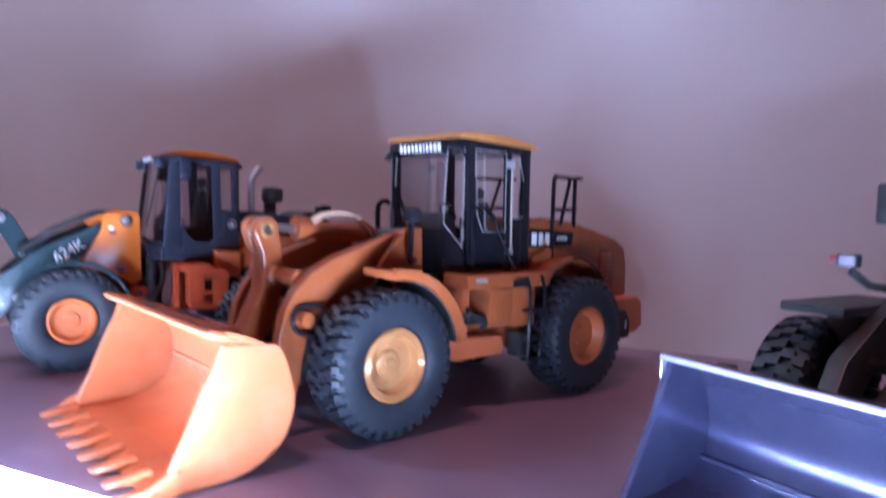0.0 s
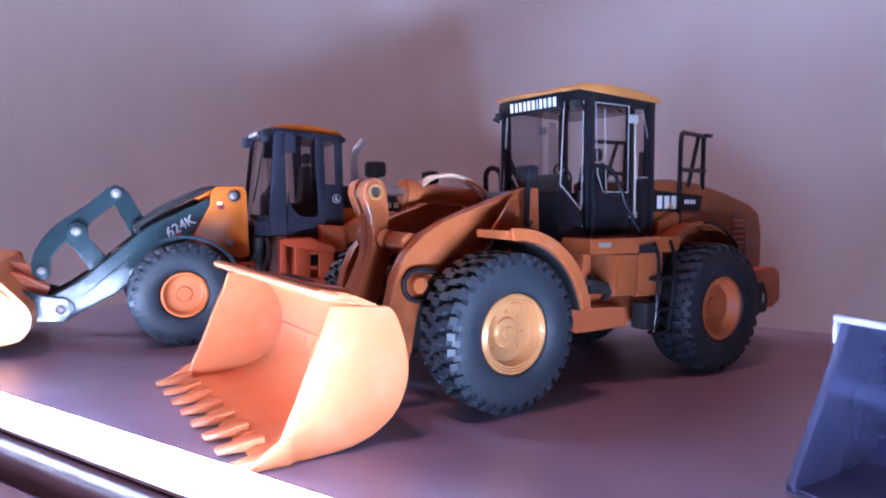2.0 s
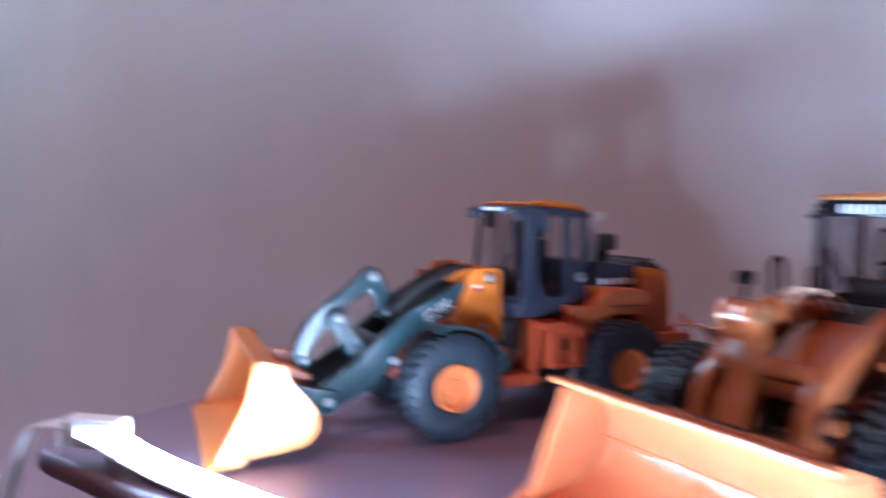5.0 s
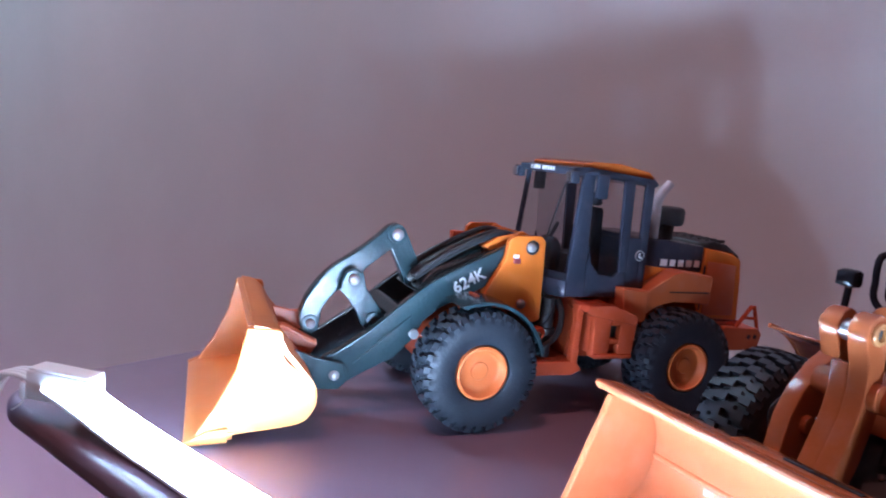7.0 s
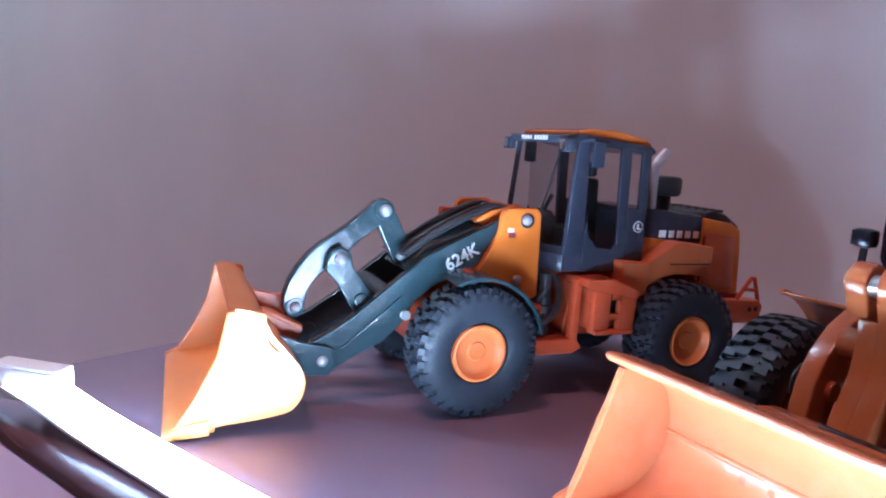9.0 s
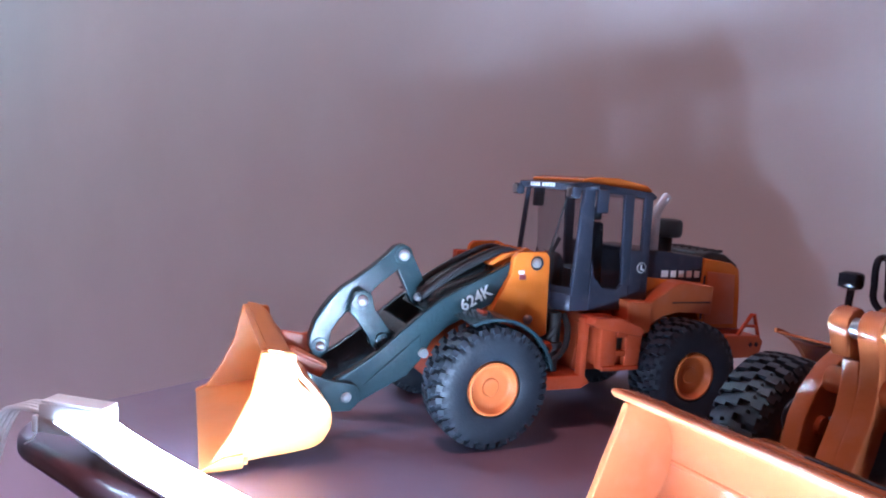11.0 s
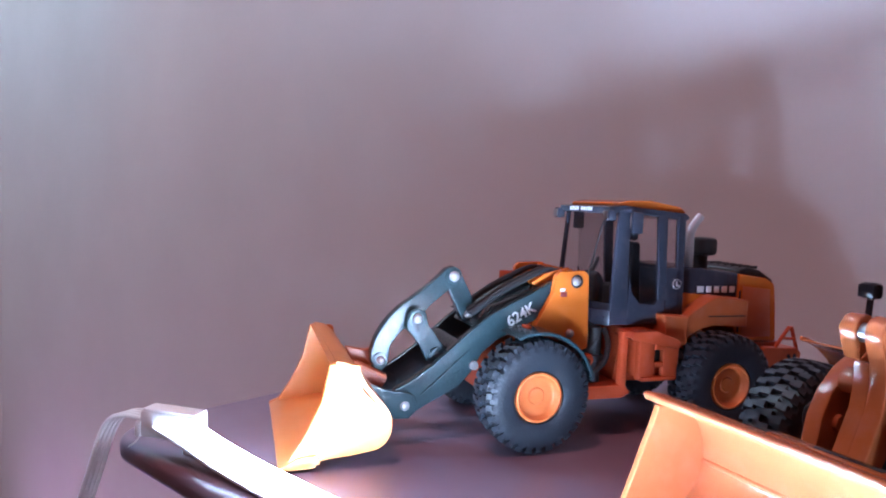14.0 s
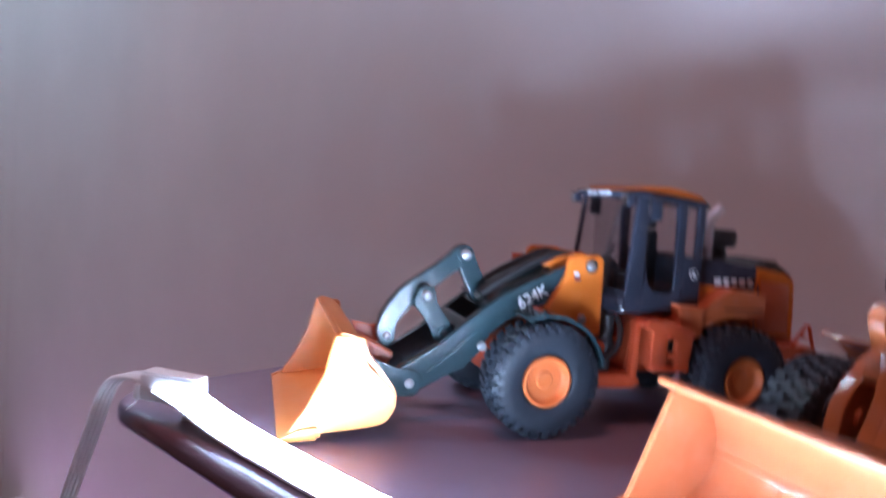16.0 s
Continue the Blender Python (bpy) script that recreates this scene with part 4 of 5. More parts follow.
    part("cross_tube", cyl((16, -9.4, 24.4), (16, 9.4, 24.4), 2.4), SLATE, c)
    # bucket linkage
    bell = part("bell_crank", prism([(34.4, 19.4), (36.0, 18.2), (38.0, 18.6), (39.2, 20.6), (39.3, 23.4), (38.2, 27.0), (36.4, 30.2), (34.2, 33.0), (31.6, 35.4), (28.4, 37.6), (24.8, 40.2), (21.6, 42.9),
                                     (18.9, 45.6), (16.7, 46.4), (14.7, 45.3), (14.3, 43.0), (16.0, 41.2), (19.4, 38.4), (22.6, 35.8), (24.4, 33.9), (24.3, 31.2), (25.9, 29.6), (28.2, 29.5), (30.2, 29.2),
                                     (32.2, 27.0), (33.9, 24.4), (34.2, 21.6)], 1.0, 4.2, 0.5), SLATE, c, "curved grey bell crank")
    for x, z, r, y1 in ((36.6, 21.0, 1.15, 5.0), (27.4, 32.5, 1.35, 7.2), (16.7, 43.6, 1.45, 5.0)):
        part("boss_ring", cyl((x, 0.6, z), (x, y1 - 0.4, z), r + 1.0, bevel=0.4), SLATE, bell)
        part("pin", rivet(x, y1, z, r), PIN_GREY, bell)
    part("crank_boss", cyl((27.0, 0.6, 32.1), (27.0, 4.6, 32.1), 2.7), SLATE, bell)
    ln = part("tilt_link", prism([(17.6, 45.0), (18.2, 42.2), (13.6, 33.2), (12.4, 30.6), (9.6, 29.8), (7.7, 31.0), (7.6, 33.6), (13.0, 43.8), (14.8, 45.8)], -2.2, 0.8, 0.45), SLATE, c)
    part("pin", rivet(10.8, 1.4, 32.4, 1.15), PIN_GREY, ln)
    ln = part("crank_link", prism([(30.4, 31.6), (29.4, 34.4), (27.2, 35.2), (24.9, 34.0), (24.0, 30.4), (20.2, 25.4), (18.9, 22.8), (19.6, 20.4), (22.0, 19.6), (24.4, 20.8), (25.6, 23.6), (28.4, 27.6), (30.2, 29.4)], 4.4, 6.6, 0.4), SLATE, c)
    part("screw_boss", cyl((21.7, 4.0, 22.7), (21.7, 7.3, 22.7), 1.9, bevel=0.5), SLATE, ln)
    # Black disc for the shade in the screw head's recess.
    part("screw_recess_shade", cyl((21.7, 7.2, 22.7), (21.7, 7.4, 22.7), 0.9, 6, 0), MATT_BLACK, ln)
    part("tilt_ram", cyl((10.3, 0, 32.6), (-10, 0, 43.0), 2.3), SLATE, c)
    for y in (-3, 3.6, 6.4):
        part("hose", tube(smooth_line([(12, y, 33.5), (4, y, 39.0), (-4, y, 43.2), (-11, y, 45.6), (-19, y, 44.0)]), 0.9, 8), MATT_BLACK, c)
    part("arm_web", prism([(-12, 43.6), (-2, 39), (6, 35.4), (12, 30), (6, 29), (-12, 36)], -8.6, 8.6, 0.6), SLATE, c)
    for y in (-6.4, -3.2, 0.2, 3.6, 6.6):
        part("tower_rib", prism([(-5.2, 42.4), (-9.0, 44.8), (-16, 46.4), (-19.6, 45.6), (-19.4, 41.6), (-8, 40.6)], y, y + 1.5, 0.3), ORANGE, c)
    part("marker_lamp", boxes(((-6.8, -12.0, 42.2), (4.6, 3.0, 2.8)), bevel=0.4), RED_ORANGE, c)
    # front frame and bracket
    for s in (-1, 1):
        br = part("arm_bracket", prism([(-8.8, 40.2), (-9.4, 45.0), (-10.8, 46.2), (-18.6, 46.4), (-19.8, 45.0), (-20.6, 24.6), (-17.4, 23.6), (-9.0, 29.4), (-3.8, 31.0), (-5.6, 34.4)], s * 12.2, s * 14.2, 0.45), ORANGE, c, "orange lift arm bracket")
        # Black disc for the shaded hole round the pin.
        part("pin_seat", cyl((-16.0, s * 12, 43.4), (-16.0, s * 14.4, 43.4), 1.9, bevel=0.2), MATT_BLACK, br)
        part("pin", rivet(-15.6, s * 14.5, 43.5, 1.25, s), PIN_GREY, br)
        part("pin", rivet(-14.4, s * 14.4, 28.9, 1.2, s), PIN_GREY, br)
        part("service_tag", boxes(((-11.6, s * 14.3, 41.0), (1.5, 0.3, 0.9)), bevel=0.05), WHITE, br)
        part("warning_tag", boxes(((-12.0, s * 14.3, 39.8), (1.9, 0.3, 1.3)), bevel=0.05), RED, br)
        part("inner_plate", prism([(-6, 30), (-9, 43), (-16, 46.8), (-20, 45), (-21, 24)], s * 7.0, s * 8.4, 0.4), ORANGE, c)
        arc = [(16.8 * math.cos(a), 14.9 + 16.9 * math.sin(a)) for a in [radians(d) for d in range(66, 168, 7)]]
        inner = [(15.9 * math.cos(a), 14.9 + 16.0 * math.sin(a)) for a in [radians(d) for d in range(167, 65, -7)]]
        part("front_fender", prism(arc + inner, s * 14.4, s * 25.6, 0.3), SLATE, c, "slate grey front mudguard")
        part("fender_reflector", boxes(((0.6, s * 18, 31.6), (1.2, 4, 1.4)), bevel=0.2), RED_ORANGE, c)
    part("front_frame", prism([(-9, 12), (9, 12), (10, 18), (2, 24), (-6, 30), (-12, 33), (-21, 34), (-21, 14)], -7.0, 7.0, 0.5), RED_ORANGE, c)
    for x in (0, -60.6):
        part("axle", cyl((x, -21, 14.9), (x, 21, 14.9), 3.6), RED_ORANGE, c)
    part("hitch_plate", prism([(-17, 12.4), (-17, 14.6), (-31, 14.6), (-33, 12.2), (-30, 10.8), (-19, 10.8)], -18, 18, 0.5), RED_ORANGE, c)
    # Post coloured matt black so the gap at the hitch looks shaded.
    part("hitch_post", cyl((-25.4, 0, 12), (-25.4, 0, 31), 4.2), MATT_BLACK, c)
    for s in (-1, 1):
        part("steer_ram", cyl((-16, s * 9, 18), (-26, s * 11, 17), 1.3), CHROME, c)
        part("hose_bundle", tube(smooth_line([(-19, s * 8, 21), (-22, s * 13, 24), (-24, s * 13.4, 28), (-23, s * 10, 31)]), 1.0, 8), MATT_BLACK, c)
        part("frame_post", boxes(((-30.2, s * 16.8, 22.0), (1.9, 2.6, 15.6)), bevel=0.4), RED_ORANGE, c)
        st = part("step_unit", prism([(-29.6, 28.6), (-30.6, 30.2), (-38, 30.4), (-45.6, 27.6), (-46.2, 26.4), (-45.4, 25.2), (-31, 27.8)], s * 12.0, s * 21.6, 0.35), RED_ORANGE, c, "red-orange access step")
        part("step_leg", prism([(-40.8, 26.4), (-46.0, 25.8), (-45.4, 16.6), (-40.8, 16.8)], s * 19.2, s * 21.2, 0.3), RED_ORANGE, st)
        part("step_leg", prism([(-33.0, 28.2), (-38.2, 27.2), (-38.2, 16.6), (-33.4, 16.4)], s * 18.6, s * 20.8, 0.3), RED_ORANGE, st)
        # Thin black plate that stands in for shade inside the step opening.
        part("step_recess_shade", boxes(((-39.5, s * 18.7, 23.2), (3.4, 0.3, 4.6)), bevel=0), MATT_BLACK, st)
        part("step_tread", boxes(((-39.5, s * 20.0, 20.8), (2.8, 2.2, 1.5)), bevel=0.2), RED_ORANGE, st)
        part("step_tread", boxes(((-39.4, s * 19.8, 16.9), (11.6, 3.8, 1.2)), bevel=0.3), RED_ORANGE, st)
        part("step_tread", boxes(((-39.4, s * 20.2, 25.9), (3.0, 2.4, 1.6)), bevel=0.2), RED_ORANGE, st)
        part("tank", boxes(((-39.2, s * 15.4, 22.4), (11.4, 6.0, 11)), bevel=0.6), RED_ORANGE, c)
        part("steering_joint", cyl((-23.6, s * 12.6, 14.5), (-23.6, s * 12.6, 30.5), 1.8, bevel=0.4), MATT_BLACK, c)
        part("joint_collar", cyl((-23.6, s * 12.6, 20.6), (-23.6, s * 12.6, 22.6), 2.5, bevel=0.4), MATT_BLACK, c)
        part("frame_lug", prism([(-17.2, 22.6), (-21.4, 23.0), (-22.2, 21.4), (-21.2, 19.6), (-17.2, 19.6)], s * 12.4, s * 15.4, 0.4), RED_ORANGE, c)
        part("lug_pin", cyl((-19.6, s * 12, 21.2), (-19.6, s * 16.4, 21.2), 0.9), CHROME, c)
        part("hose", tube(smooth_line([(-18.6, s * 15.4, 17.6), (-21.6, s * 17.0, 18.8), (-25.0, s * 16.4, 21.8), (-26.4, s * 15.0, 26.4), (-26.0, s * 13, 30)]), 0.8, 8), MATT_BLACK, c)
    part("rear_frame", prism([(-31, 14), (-33, 31), (-52, 31), (-54, 24), (-92, 24), (-92, 15), (-60, 13)], -11.4, 11.4, 0.5), RED_ORANGE, c)
    # hood
    hood = part("engine_hood", prism([(-51, 31), (-51, 40.2), (-73.6, 38.6), (-73.6, 45.6), (-84, 44.4), (-87.6, 42.6), (-88.6, 36), (-89.6, 24.2), (-74.6, 24.8), (-72, 30)], -12.2, 12.2, 0.7), ORANGE, c)
    top = part("hood_top", prism([(-51, 38.6), (-51, 47.2), (-58, 47.4), (-73.4, 46.0), (-73.4, 37.4)], -12.0, 12.0, 0.8), CAB_SLATE, hood, "slate grey hood cover")
    part("rear_vent", prism([(-74.6, 44.6), (-75.0, 46.8), (-78, 47.5), (-83, 46.6), (-88.2, 43.6), (-88.4, 41.8), (-84, 43.8)], -10.6, 10.6, 0.6), MATT_BLACK, hood)
    for k in range(6):
        part("vent_slat", boxes(((-80.4, -8 + 3.2 * k, 47.3), (7, 0.9, 0.9)), bevel=0.2), MATT_BLACK, hood)
    for s in (-1, 1):
        bars(WHITE, top, (-58.2 if s > 0 else -73.0, s * 12.1, 39.9), (-1 if s > 0 else 1, 0, 0), (0, 0, 1), (2.3, 1.8, 1.8, 1.9, 1.8), 1.05, 1.9)
        part("side_panel", prism([(-75.4, 26), (-75.0, 41.8), (-85.6, 40.8), (-87.0, 26)], s * 12.1, s * 12.45, 0.15), RUST_ORANGE, hood, "plain brown-orange side panel")
        part("panel_seam", boxes(((-74.1, s * 12.25, 34), (0.5, 0.3, 13)), bevel=0), MATT_BLACK, hood)
        rf = part("rear_fender", prism([(-50.2, 33.5), (-54.5, 36.0), (-59.6, 38.9), (-62.0, 39.4), (-72.6, 38.2), (-72.6, 30.0), (-66, 30.6), (-60.4, 30.8), (-55.2, 29.7), (-52.2, 28.0), (-50.2, 26.2)], s * 11.8, s * 17.6, 0.35, 14), RUST_ORANGE, c, "orange rear mudguard")
        part("side_tank", prism([(-42.2, 34.3), (-50.6, 33.8), (-50.6, 26.0), (-49.4, 25.2), (-43.2, 26.2)], s * 11.8, s * 18.6, 0.35, 14), RUST_ORANGE, rf)
        part("fender_seam", boxes(((-65.0, s * 17.65, 33.6), (13.6, 0.3, 0.35)), bevel=0), MATT_BLACK, rf)
    part("rear_bumper", prism([(-84, 15.4), (-84, 22.8), (-97.6, 22.2), (-99.4, 20.4), (-98.2, 15.4)], -13.4, 13.4, 0.6), RUST_ORANGE, c)
    for s in (-1, 1):
        for x in (-94.0, -96.4):
            # Black discs for the shade in the bumper's holes; nothing is cut.
            part("tow_hole_shade", cyl((x, s * 13.2, 19.6), (x, s * 13.5, 19.6), 0.75, 12, 0), MATT_BLACK, c)
        g = part("bumper_rail", tube([(-89.0, s * 12.6, 22.4), (-94.2, s * 12.6, 28.8), (-95.2, s * 12.6, 28.8), (-97.8, s * 12.6, 21.6)], 0.6, 8), RED_ORANGE, c, "bent orange rear hand rail")
        part("rail_bar", tube([(-91.6, s * 12.6, 25.4), (-96.6, s * 12.6, 25.0)], 0.5, 8), RED_ORANGE, g)
        part("tail_lamp", boxes(((-99.0, s * 9.5, 18.6), (1.0, 4.0, 2.6)), bevel=0.3), RED, c)
    part("exhaust_pipe", tube(smooth_line([(-57.0, 9.0, 46.4), (-56.8, 9.0, 54.6), (-56.8, 9.0, 57.4), (-57.8, 9.0, 59.8), (-60.2, 9.0, 62.8)], 5), 1.3, 14), PALE_PIPE, c, "pale silver curved exhaust pipe")
    pc = part("pre_cleaner", cyl((-66.0, 3.0, 45.6), (-66.0, 3.0, 50.8), 2.2), MATT_BLACK, c, "black air pre-cleaner")
    part("bowl", cyl((-66.4, 4.0, 50.6), (-66.4, 4.0, 56.2), 3.8, bevel=1.3), MATT_BLACK, pc)
    # cab
    cab = part("cab", boxes(((-36.5, 0, 32.0), (27, 30, 2.4)), bevel=0.4), CAB_SLATE, c, "slate grey cab with large windows")
    part("rear_wall", boxes(((-48.4, 0, 39.5), (1.2, 30, 13)), bevel=0.3), CAB_SLATE, cab)
    part("cab_front_panel", slab([(-22.1, -12, 37.4), (-22.3, -12, 31.0), (-22.3, 12, 31.0), (-22.1, 12, 37.4)], 1.1, 0.25), SMOKED, cab)
    part("front_skirt", slab([(-21.4, -12, 35.6), (-21.6, -12, 30.8), (-21.6, 12, 30.8), (-21.4, 12, 35.6)], 1.2, 0.4), CAB_SLATE, cab)
    roof = part("cab_roof", prism([(-26.6, 64.6), (-26.4, 65.6), (-30, 66.4), (-38, 66.6), (-47.5, 65.2), (-49.6, 63.8), (-49, 63.2)], -14.6, 15.2, 0.5), ORANGE, cab, "orange cab roof panel")
    part("roof_frame", prism([(-23.6, 62.4), (-23.0, 64.4), (-28, 65.0), (-49.0, 63.4), (-50.6, 62.2), (-49.6, 61.2), (-30, 62.8)], -16.2, 16.4, 0.5), CAB_SLATE, roof)
    for s in (-1, 1):
        y = s * 16.0
        if s > 0:
            part("front_pillar", slab([(-24.6, y, 31), (-30.6, y, 31), (-29.8, y, 63.4), (-26.4, y, 63.4)], 1.8, 0.4), CAB_SLATE, cab)
        else:
            part("windscreen_post", tube([(-22.0, -11.8, 37.0), (-25.2, -13.6, 63.4)], 0.75, 8), CAB_SLATE, cab)
        part("corner_post", slab([(-22.3, s * 11.6, 31.0), (-25.6, s * 16.4, 31.0), (-25.2, s * 16.2, 37.4), (-22.1, s * 11.8, 37.4)], 1.3, 0.3), SMOKED, cab)
        part("corner_skirt", slab([(-21.6, s * 11.9, 30.8), (-25.2, s * 16.9, 30.8), (-25.0, s * 16.9, 35.4), (-21.4, s * 11.9, 35.6)], 1.4, 0.45), CAB_SLATE, cab)
        lens("corner_pane", [(-22.1, s * 12.0, 37.5), (-25.2, s * 15.8, 37.5), (-27.0, s * 15.8, 63), (-25.0, s * 13.6, 63)], cab)
        door = part("cab_door", slab([(-30.4, y, 31), (-43.4, y, 31), (-43.0, y, 38.2), (-41.0, y, 38.2), (-39.6, y, 36.8), (-34.6, y, 37.2), (-31.8, y, 40.2), (-30.8, y, 45)], 1.5, 0.3), CAB_SLATE, cab, "slate grey door with a dark window")
        part("door_post", slab([(-40.8, y, 38), (-43.4, y, 38), (-42.6, y, 62.6), (-39.4, y, 62.6)], 1.5, 0.3), CAB_SLATE, door)
        lens("door_pane", [(-29.9, y, 62.4), (-31.0, y, 44), (-31.8, y, 40.2), (-34.6, y, 37.2), (-39.6, y, 36.8), (-41.0, y, 38.2), (-39.6, y, 62.4)], door)
        part("rear_pillar", slab([(-47.2, y, 31), (-49.6, y, 31), (-48.8, y, 62.6), (-46.2, y, 62.6)], 1.7, 0.4), CAB_SLATE, cab)
        part("rear_panel", slab([(-43.2, y, 31), (-47.6, y, 31), (-47.4, y, 47.5), (-43.0, y, 47.5)], 1.5, 0.3), CAB_SLATE, cab)
        lens("quarter_pane", [(-43.0, y, 62.4), (-43.2, y, 47.6), (-47.2, y, 47.6), (-46.6, y, 62.4)], cab)
        bm = bmesh.new()
        add_tube(bm, [(-46.8, s * 16.7, 42.8), (-46.8, s * 17.0, 42.8)], 1.45, 24)
        em = part("emblem", finish(bm), WHITE, cab, "round emblem, white on grey")
        bm = bmesh.new()
        add_tube(bm, [(-46.8, s * 16.75, 42.8), (-46.8, s * 17.08, 42.8)], 1.25, 24)
        part("emblem_field", finish(bm), CAB_SLATE, em)
        part("emblem_shape", prism([(-46.9, 43.6), (-46.7, 42.7), (-47.7, 42.3), (-47.6, 42.0), (-46.2, 42.2), (-46.4, 43.6)], s * 17.0, s * 17.2, 0), WHITE, em)
        mir = part("mirror", boxes(((-31.2, s * 18.2, 60.2), (3.6, 1.4, 6.2)), bevel=0.5), CAB_SLATE, cab, "grey rear-view mirror")
        part("mirror_arm", tube([(-27, s * 16.4, 63.4), (-29.6, s * 18.4, 63.6)], 0.45, 6), CAB_SLATE, mir)
        lamp = part("roof_lamp", boxes(((-23.2, s * 16.4, 62.0), (2.6, 3.6, 3.2)), bevel=0.6), CAB_SLATE, cab)
        part("lamp_lens", boxes(((-21.8, s * 16.4, 62.0), (0.4, 2.8, 2.4)), bevel=0.2), CHROME, lamp)
        # Ridge added to give the skirt corner its glint.
        part("skirt_glint_ridge", boxes(((-23.9, s * 14.8, 33.2), (1.6, 2.6, 0.7)), bevel=0.3), CAB_SLATE, cab)
    lens("windscreen", [(-22.0, -11.6, 37.6), (-22.0, 11.6, 37.6), (-25.2, 13.2, 63.2), (-25.2, -13.2, 63.2)], cab)
    bars(WHITE, cab, (-22.9, -8.2, 63.1), (0, 1, 0), (0, 0, 1), (0.9, 0.9, 0.9, 0.9), 0.65, 1.1)
    bars(WHITE, cab, (-22.9, -1.0, 63.1), (0, 1, 0), (0, 0, 1), (0.9, 0.9, 0.9, 0.9, 0.9), 0.65, 1.1)
    part("wiper", tube([(-21.6, 7.0, 41.5), (-22.8, 8.4, 49.0), (-24.4, 10.6, 60)], 0.3, 6), MATT_BLACK, cab)
    part("console", prism([(-25.5, 34), (-25.8, 44.0), (-27.4, 45.6), (-29.4, 43), (-29.4, 34)], -4.5, 4.5, 1.2), INTERIOR, cab)
    seat = part("seat", prism([(-32, 34), (-31.5, 41), (-38, 41.4), (-39.2, 54.0), (-41.4, 54.2), (-42.4, 34)], -4.6, 4.6, 1.0), INTERIOR, cab)
    part("headrest", boxes(((-40.6, 0, 56.4), (2.4, 5.4, 3.8)), bevel=0.9), INTERIOR, seat)
    part("steering_column", tube([(-27, 0, 44), (-29.4, 0, 49)], 0.6, 8), INTERIOR, cab)
    tyre = bpy.data.meshes.new("tyre")
    cab.scale, cab.location = (1, 0.88, 1), (-1.8 * MM, 0, 0)
    tyre_mesh(14.9, 10.8, 6.5, 30, 0.97, 0.13).to_mesh(tyre)
    tyre.materials.append(RUBBER)
    rim = bpy.data.meshes.new("rim")
    rim_mesh([(6.6, -3), (6.6, 4.5), (6.4, 5.0), (5.9, 5.1), (5.6, 4.8), (5.3, 3.4), (4.9, 3.0), (4.4, 2.9), (2.3, 2.95), (2.0, 3.3), (0, 3.35)], 0, 1, 1).to_mesh(rim)
    rim.materials.append(DARK_RIM)
    wheels(c, [(0, 21.2, 14.9), (0, -21.2, 14.9), (-60.6, 21.2, 14.9), (-60.6, -21.2, 14.9)], tyre, rim, "black lugged tyre on an orange rim")


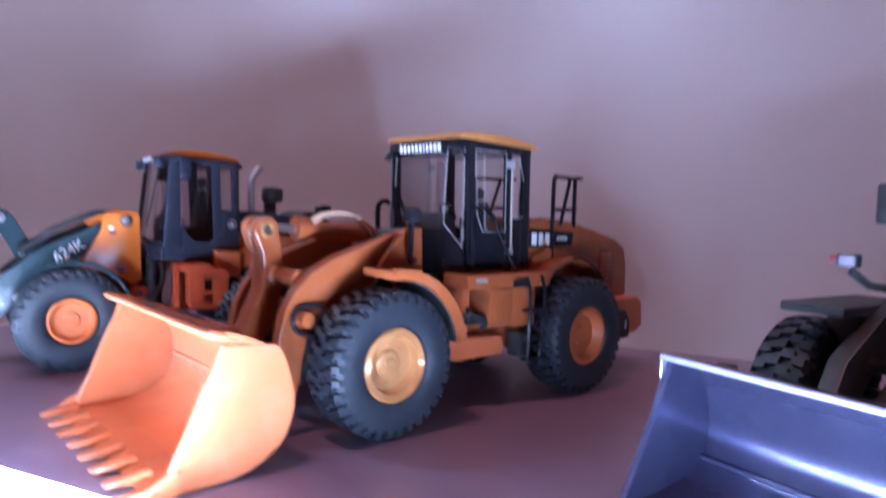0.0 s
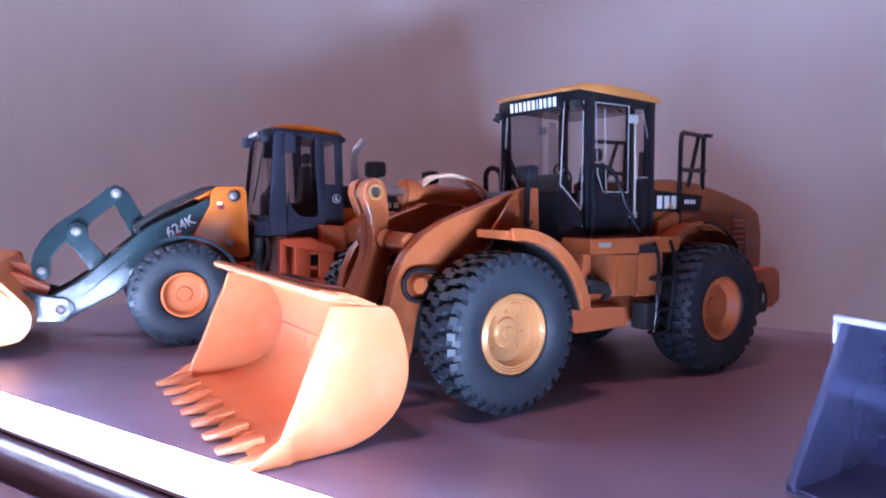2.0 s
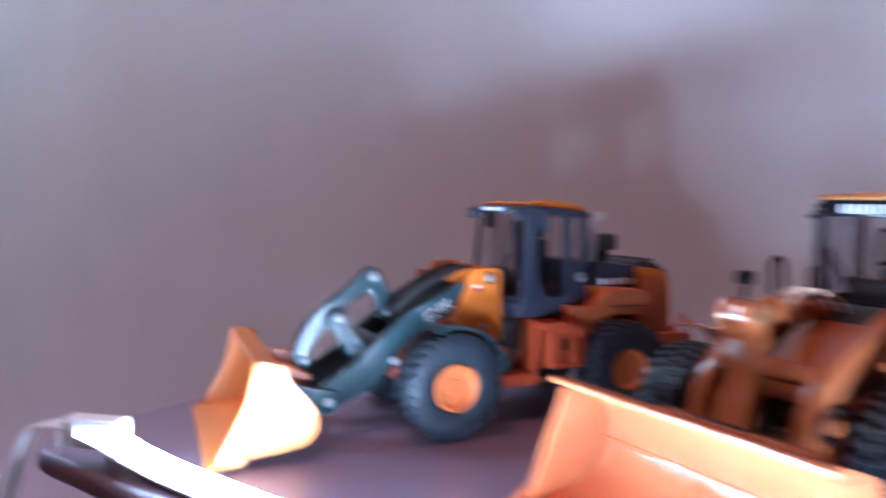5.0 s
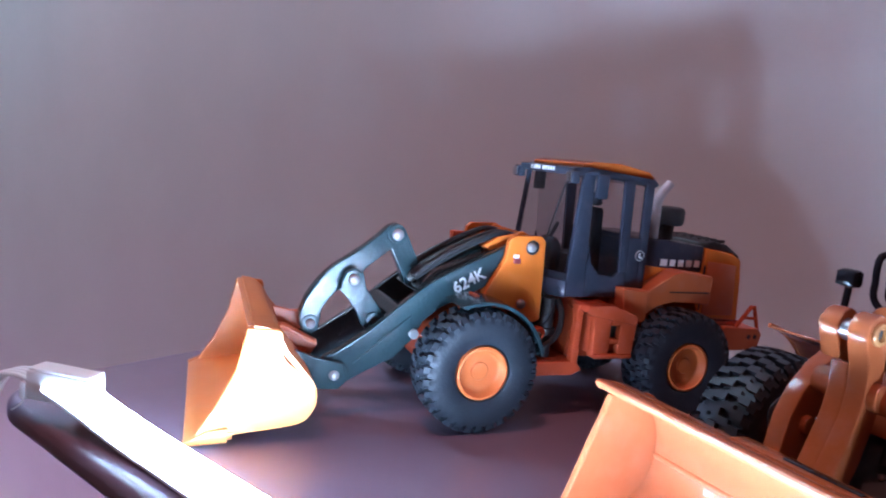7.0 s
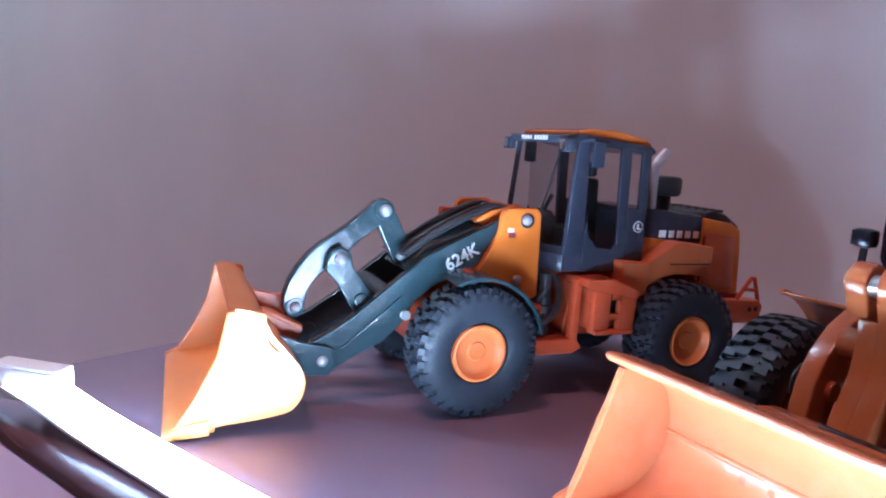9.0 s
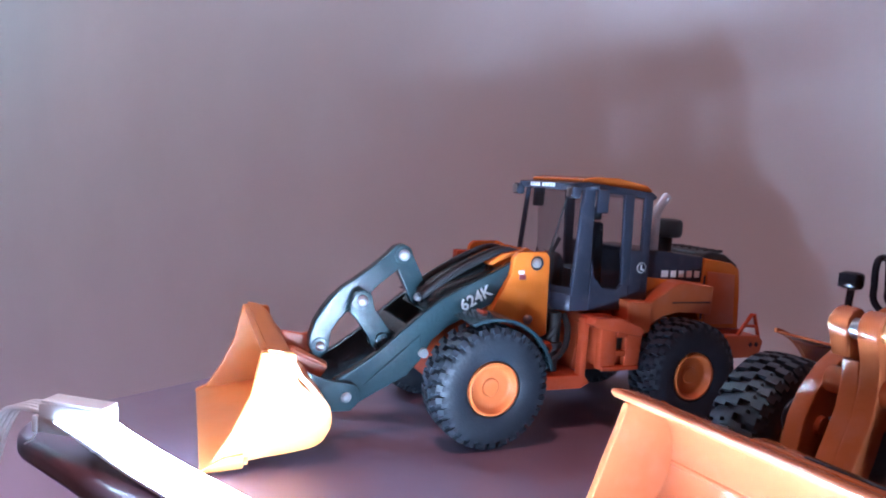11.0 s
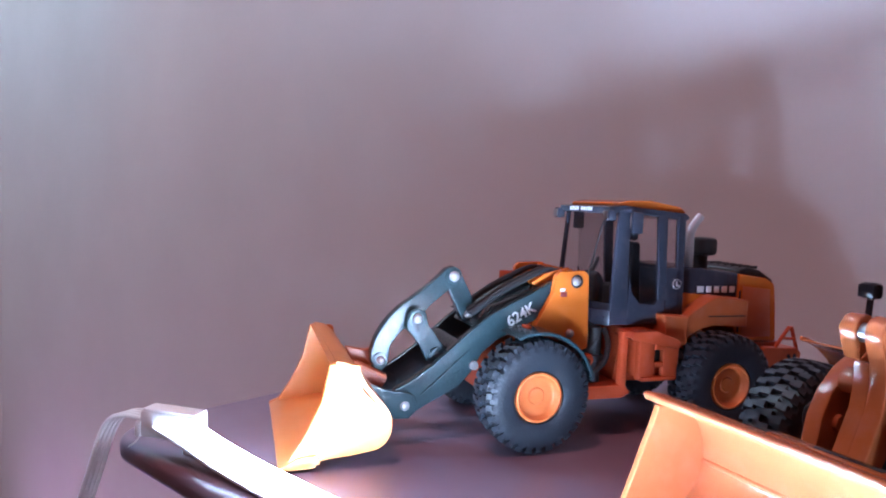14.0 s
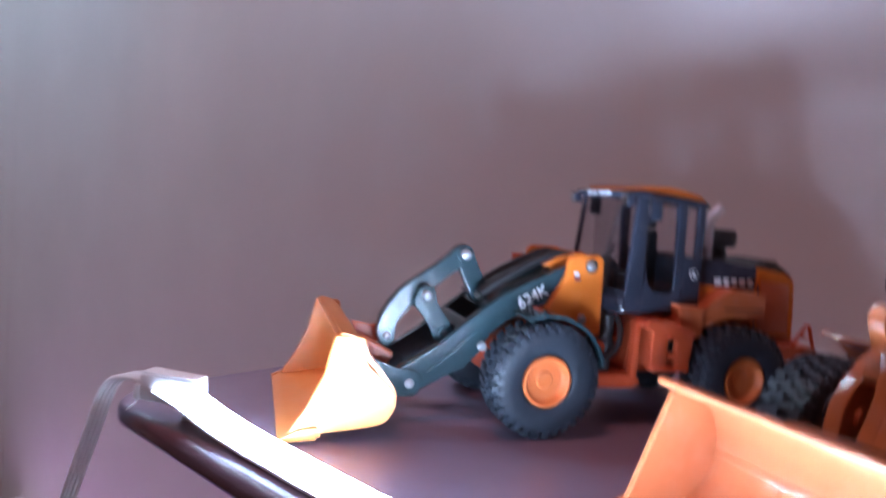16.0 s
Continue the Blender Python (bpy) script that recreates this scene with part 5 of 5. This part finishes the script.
# ---------------------------------------------------------------- dark grey loader
def grey_loader():
    c = thing("toy_wheel_loader", 0.1646, -0.1284, 236, "dark grey toy loader with a steel blue bucket", "toy loader", "toy loaders on the shelf")
    b = bucket(c, [(40.0, 24.6), (34, 22.8), (30, 18), (29.2, 10), (32.5, 4.6), (40, 2.2), (49, 1.2)],
               [(39.6, 24.8), (33, 23.8), (29, 18.4), (28, 10), (31.2, 3.8), (40, 0.9), (49.5, 0.3), (50, 1.6), (44.6, 13)],
               27.4, STEEL, 0, teeth=0, edge=True, tip=(48, 50), lip=[(33.6, 23.0), (34, 24.8), (40.4, 26.0), (41.0, 25.2), (36, 23.2)], label="smooth grey-blue steel bucket")
    part("weld_line", tube([(30.7, -27, 6.4), (30.7, 27, 6.4)], 0.6, 16), STEEL, b)
    # Bead and corner tabs coloured bright where the lip catches light.
    part("lip_bead", tube([(40.5, -27.8, 25.3), (40.5, 27.8, 25.3)], 0.6, 14), STEEL_GLINT, b, "bucket lip bead coloured bright as a highlight")
    for s in (-1, 1):
        part("corner_tab", boxes(((40.2, s * 27.75, 23.2), (1.3, 0.7, 3.6)), bevel=0.25), STEEL_GLINT, b)
    part("lip_hook", boxes(((33.2, -20, 24.6), (2, 3, 0.9)), bevel=0.3), GREEN_GREY, b)
    for s in (-1, 1):
        part("lift_arm", prism([(-26, 42), (-22, 44.4), (4, 33.6), (16, 26), (24, 12), (28, 8), (27, 3.6), (22, 4), (15, 14), (8, 22), (-8, 31)], s * 9, s * 12.6, 0.5), GREEN_GREY, c, "dark grey-green lift arm")
        part("arm_ram", cyl((-14, s * 10.5, 22), (10, s * 10.5, 25), 1.8), GREEN_GREY, c)
        f = part("front_fender", prism([(13.5, 33.0), (13.6, 34.8), (-13, 35.0), (-16, 32.2), (-15, 31.2), (-12, 33.2)], s * 11.5, s * 23.6, 0.4), MATT_BLACK, c, "flat black mudguard")
        part("fender_post", prism([(6, 33.0), (2, 33.0), (-3, 22), (1, 20)], s * 12.6, s * 19, 0.4), MATT_BLACK, f)
        m = part("side_lamp", boxes(((6.6, s * 15.0, 42.9), (2.2, 4.0, 2.6)), bevel=0.5), MATT_BLACK, c, "red and white side lamp on a stalk")
        part("lamp_lens", boxes(((7.6, s * 14.7, 42.9), (0.9, 2.9, 2.0)), bevel=0.3), LENS, m)
        part("red_reflector", boxes(((6.6, s * 17.5, 42.8), (1.6, 1.4, 1.9)), bevel=0.3), RED, m)
        part("lamp_stalk", tube([(6.0, s * 14.8, 41), (3, s * 13.0, 38.4), (-6, s * 9, 37)], 0.8, 8), GREEN_GREY, m)
    part("front_frame", prism([(-12, 10), (8, 10), (10, 18), (0, 26), (-14, 40), (-30, 44), (-34, 12)], -8, 8, 0.6), GREEN_GREY, c)
    part("rear_body", prism([(-36, 12), (-36, 36), (-60, 42), (-96, 38), (-98, 14)], -13.5, 13.5, 1.2), GREEN_GREY, c)
    cab = part("cab", boxes(((-42, 0, 37), (26, 30, 2)), bevel=0.4), MATT_BLACK, c)
    part("cab_roof", prism([(-26, 66), (-28, 68.6), (-54, 68.6), (-56, 66)], -16.5, 16.5, 0.6), GREEN_GREY, cab)
    for s in (-1, 1):
        for x in (-30, -53):
            part("cab_pillar", boxes(((x, s * 14.6, 51.5), (2.2, 2.0, 29)), bevel=0.4), MATT_BLACK, cab)
        part("mirror", boxes(((-14.0, s * 19.0, 54.0), (2.4, 3.6, 8.6)), bevel=0.8), MATT_BLACK, cab)
        part("mirror_arm", tube([(-28, s * 15.4, 58), (-14.6, s * 18.6, 58.6)], 0.5, 6), MATT_BLACK, cab)
    for x in (0, -62):
        part("axle", cyl((x, -20, 15.4), (x, 20, 15.4), 3.6), GREEN_GREY, c)
    tyre = bpy.data.meshes.new("tyre")
    tyre_mesh(15.4, 12.0, 7.0, 26, 0.95, 0.18).to_mesh(tyre)
    tyre.materials.append(RUBBER)
    rim = bpy.data.meshes.new("rim")
    rim_mesh([(6.7, -3), (6.7, 4.4), (6.4, 5.0), (5.8, 5.0), (5.2, 3.0), (2.4, 2.6), (2.2, 3.4), (0, 3.5)], 6, 3.8, 2.8).to_mesh(rim)
    rim.materials.append(GREEN_GREY)
    wheels(c, [(0, 23.4, 15.4), (0, -23.4, 15.4), (-62, 23.4, 15.4), (-62, -23.4, 15.4)], tyre, rim, "black lugged tyre on a dark rim")


setting()
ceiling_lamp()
upper_fill()
lower_strip()
yellow_loader()
orange_loader()
grey_loader()
led_strip()
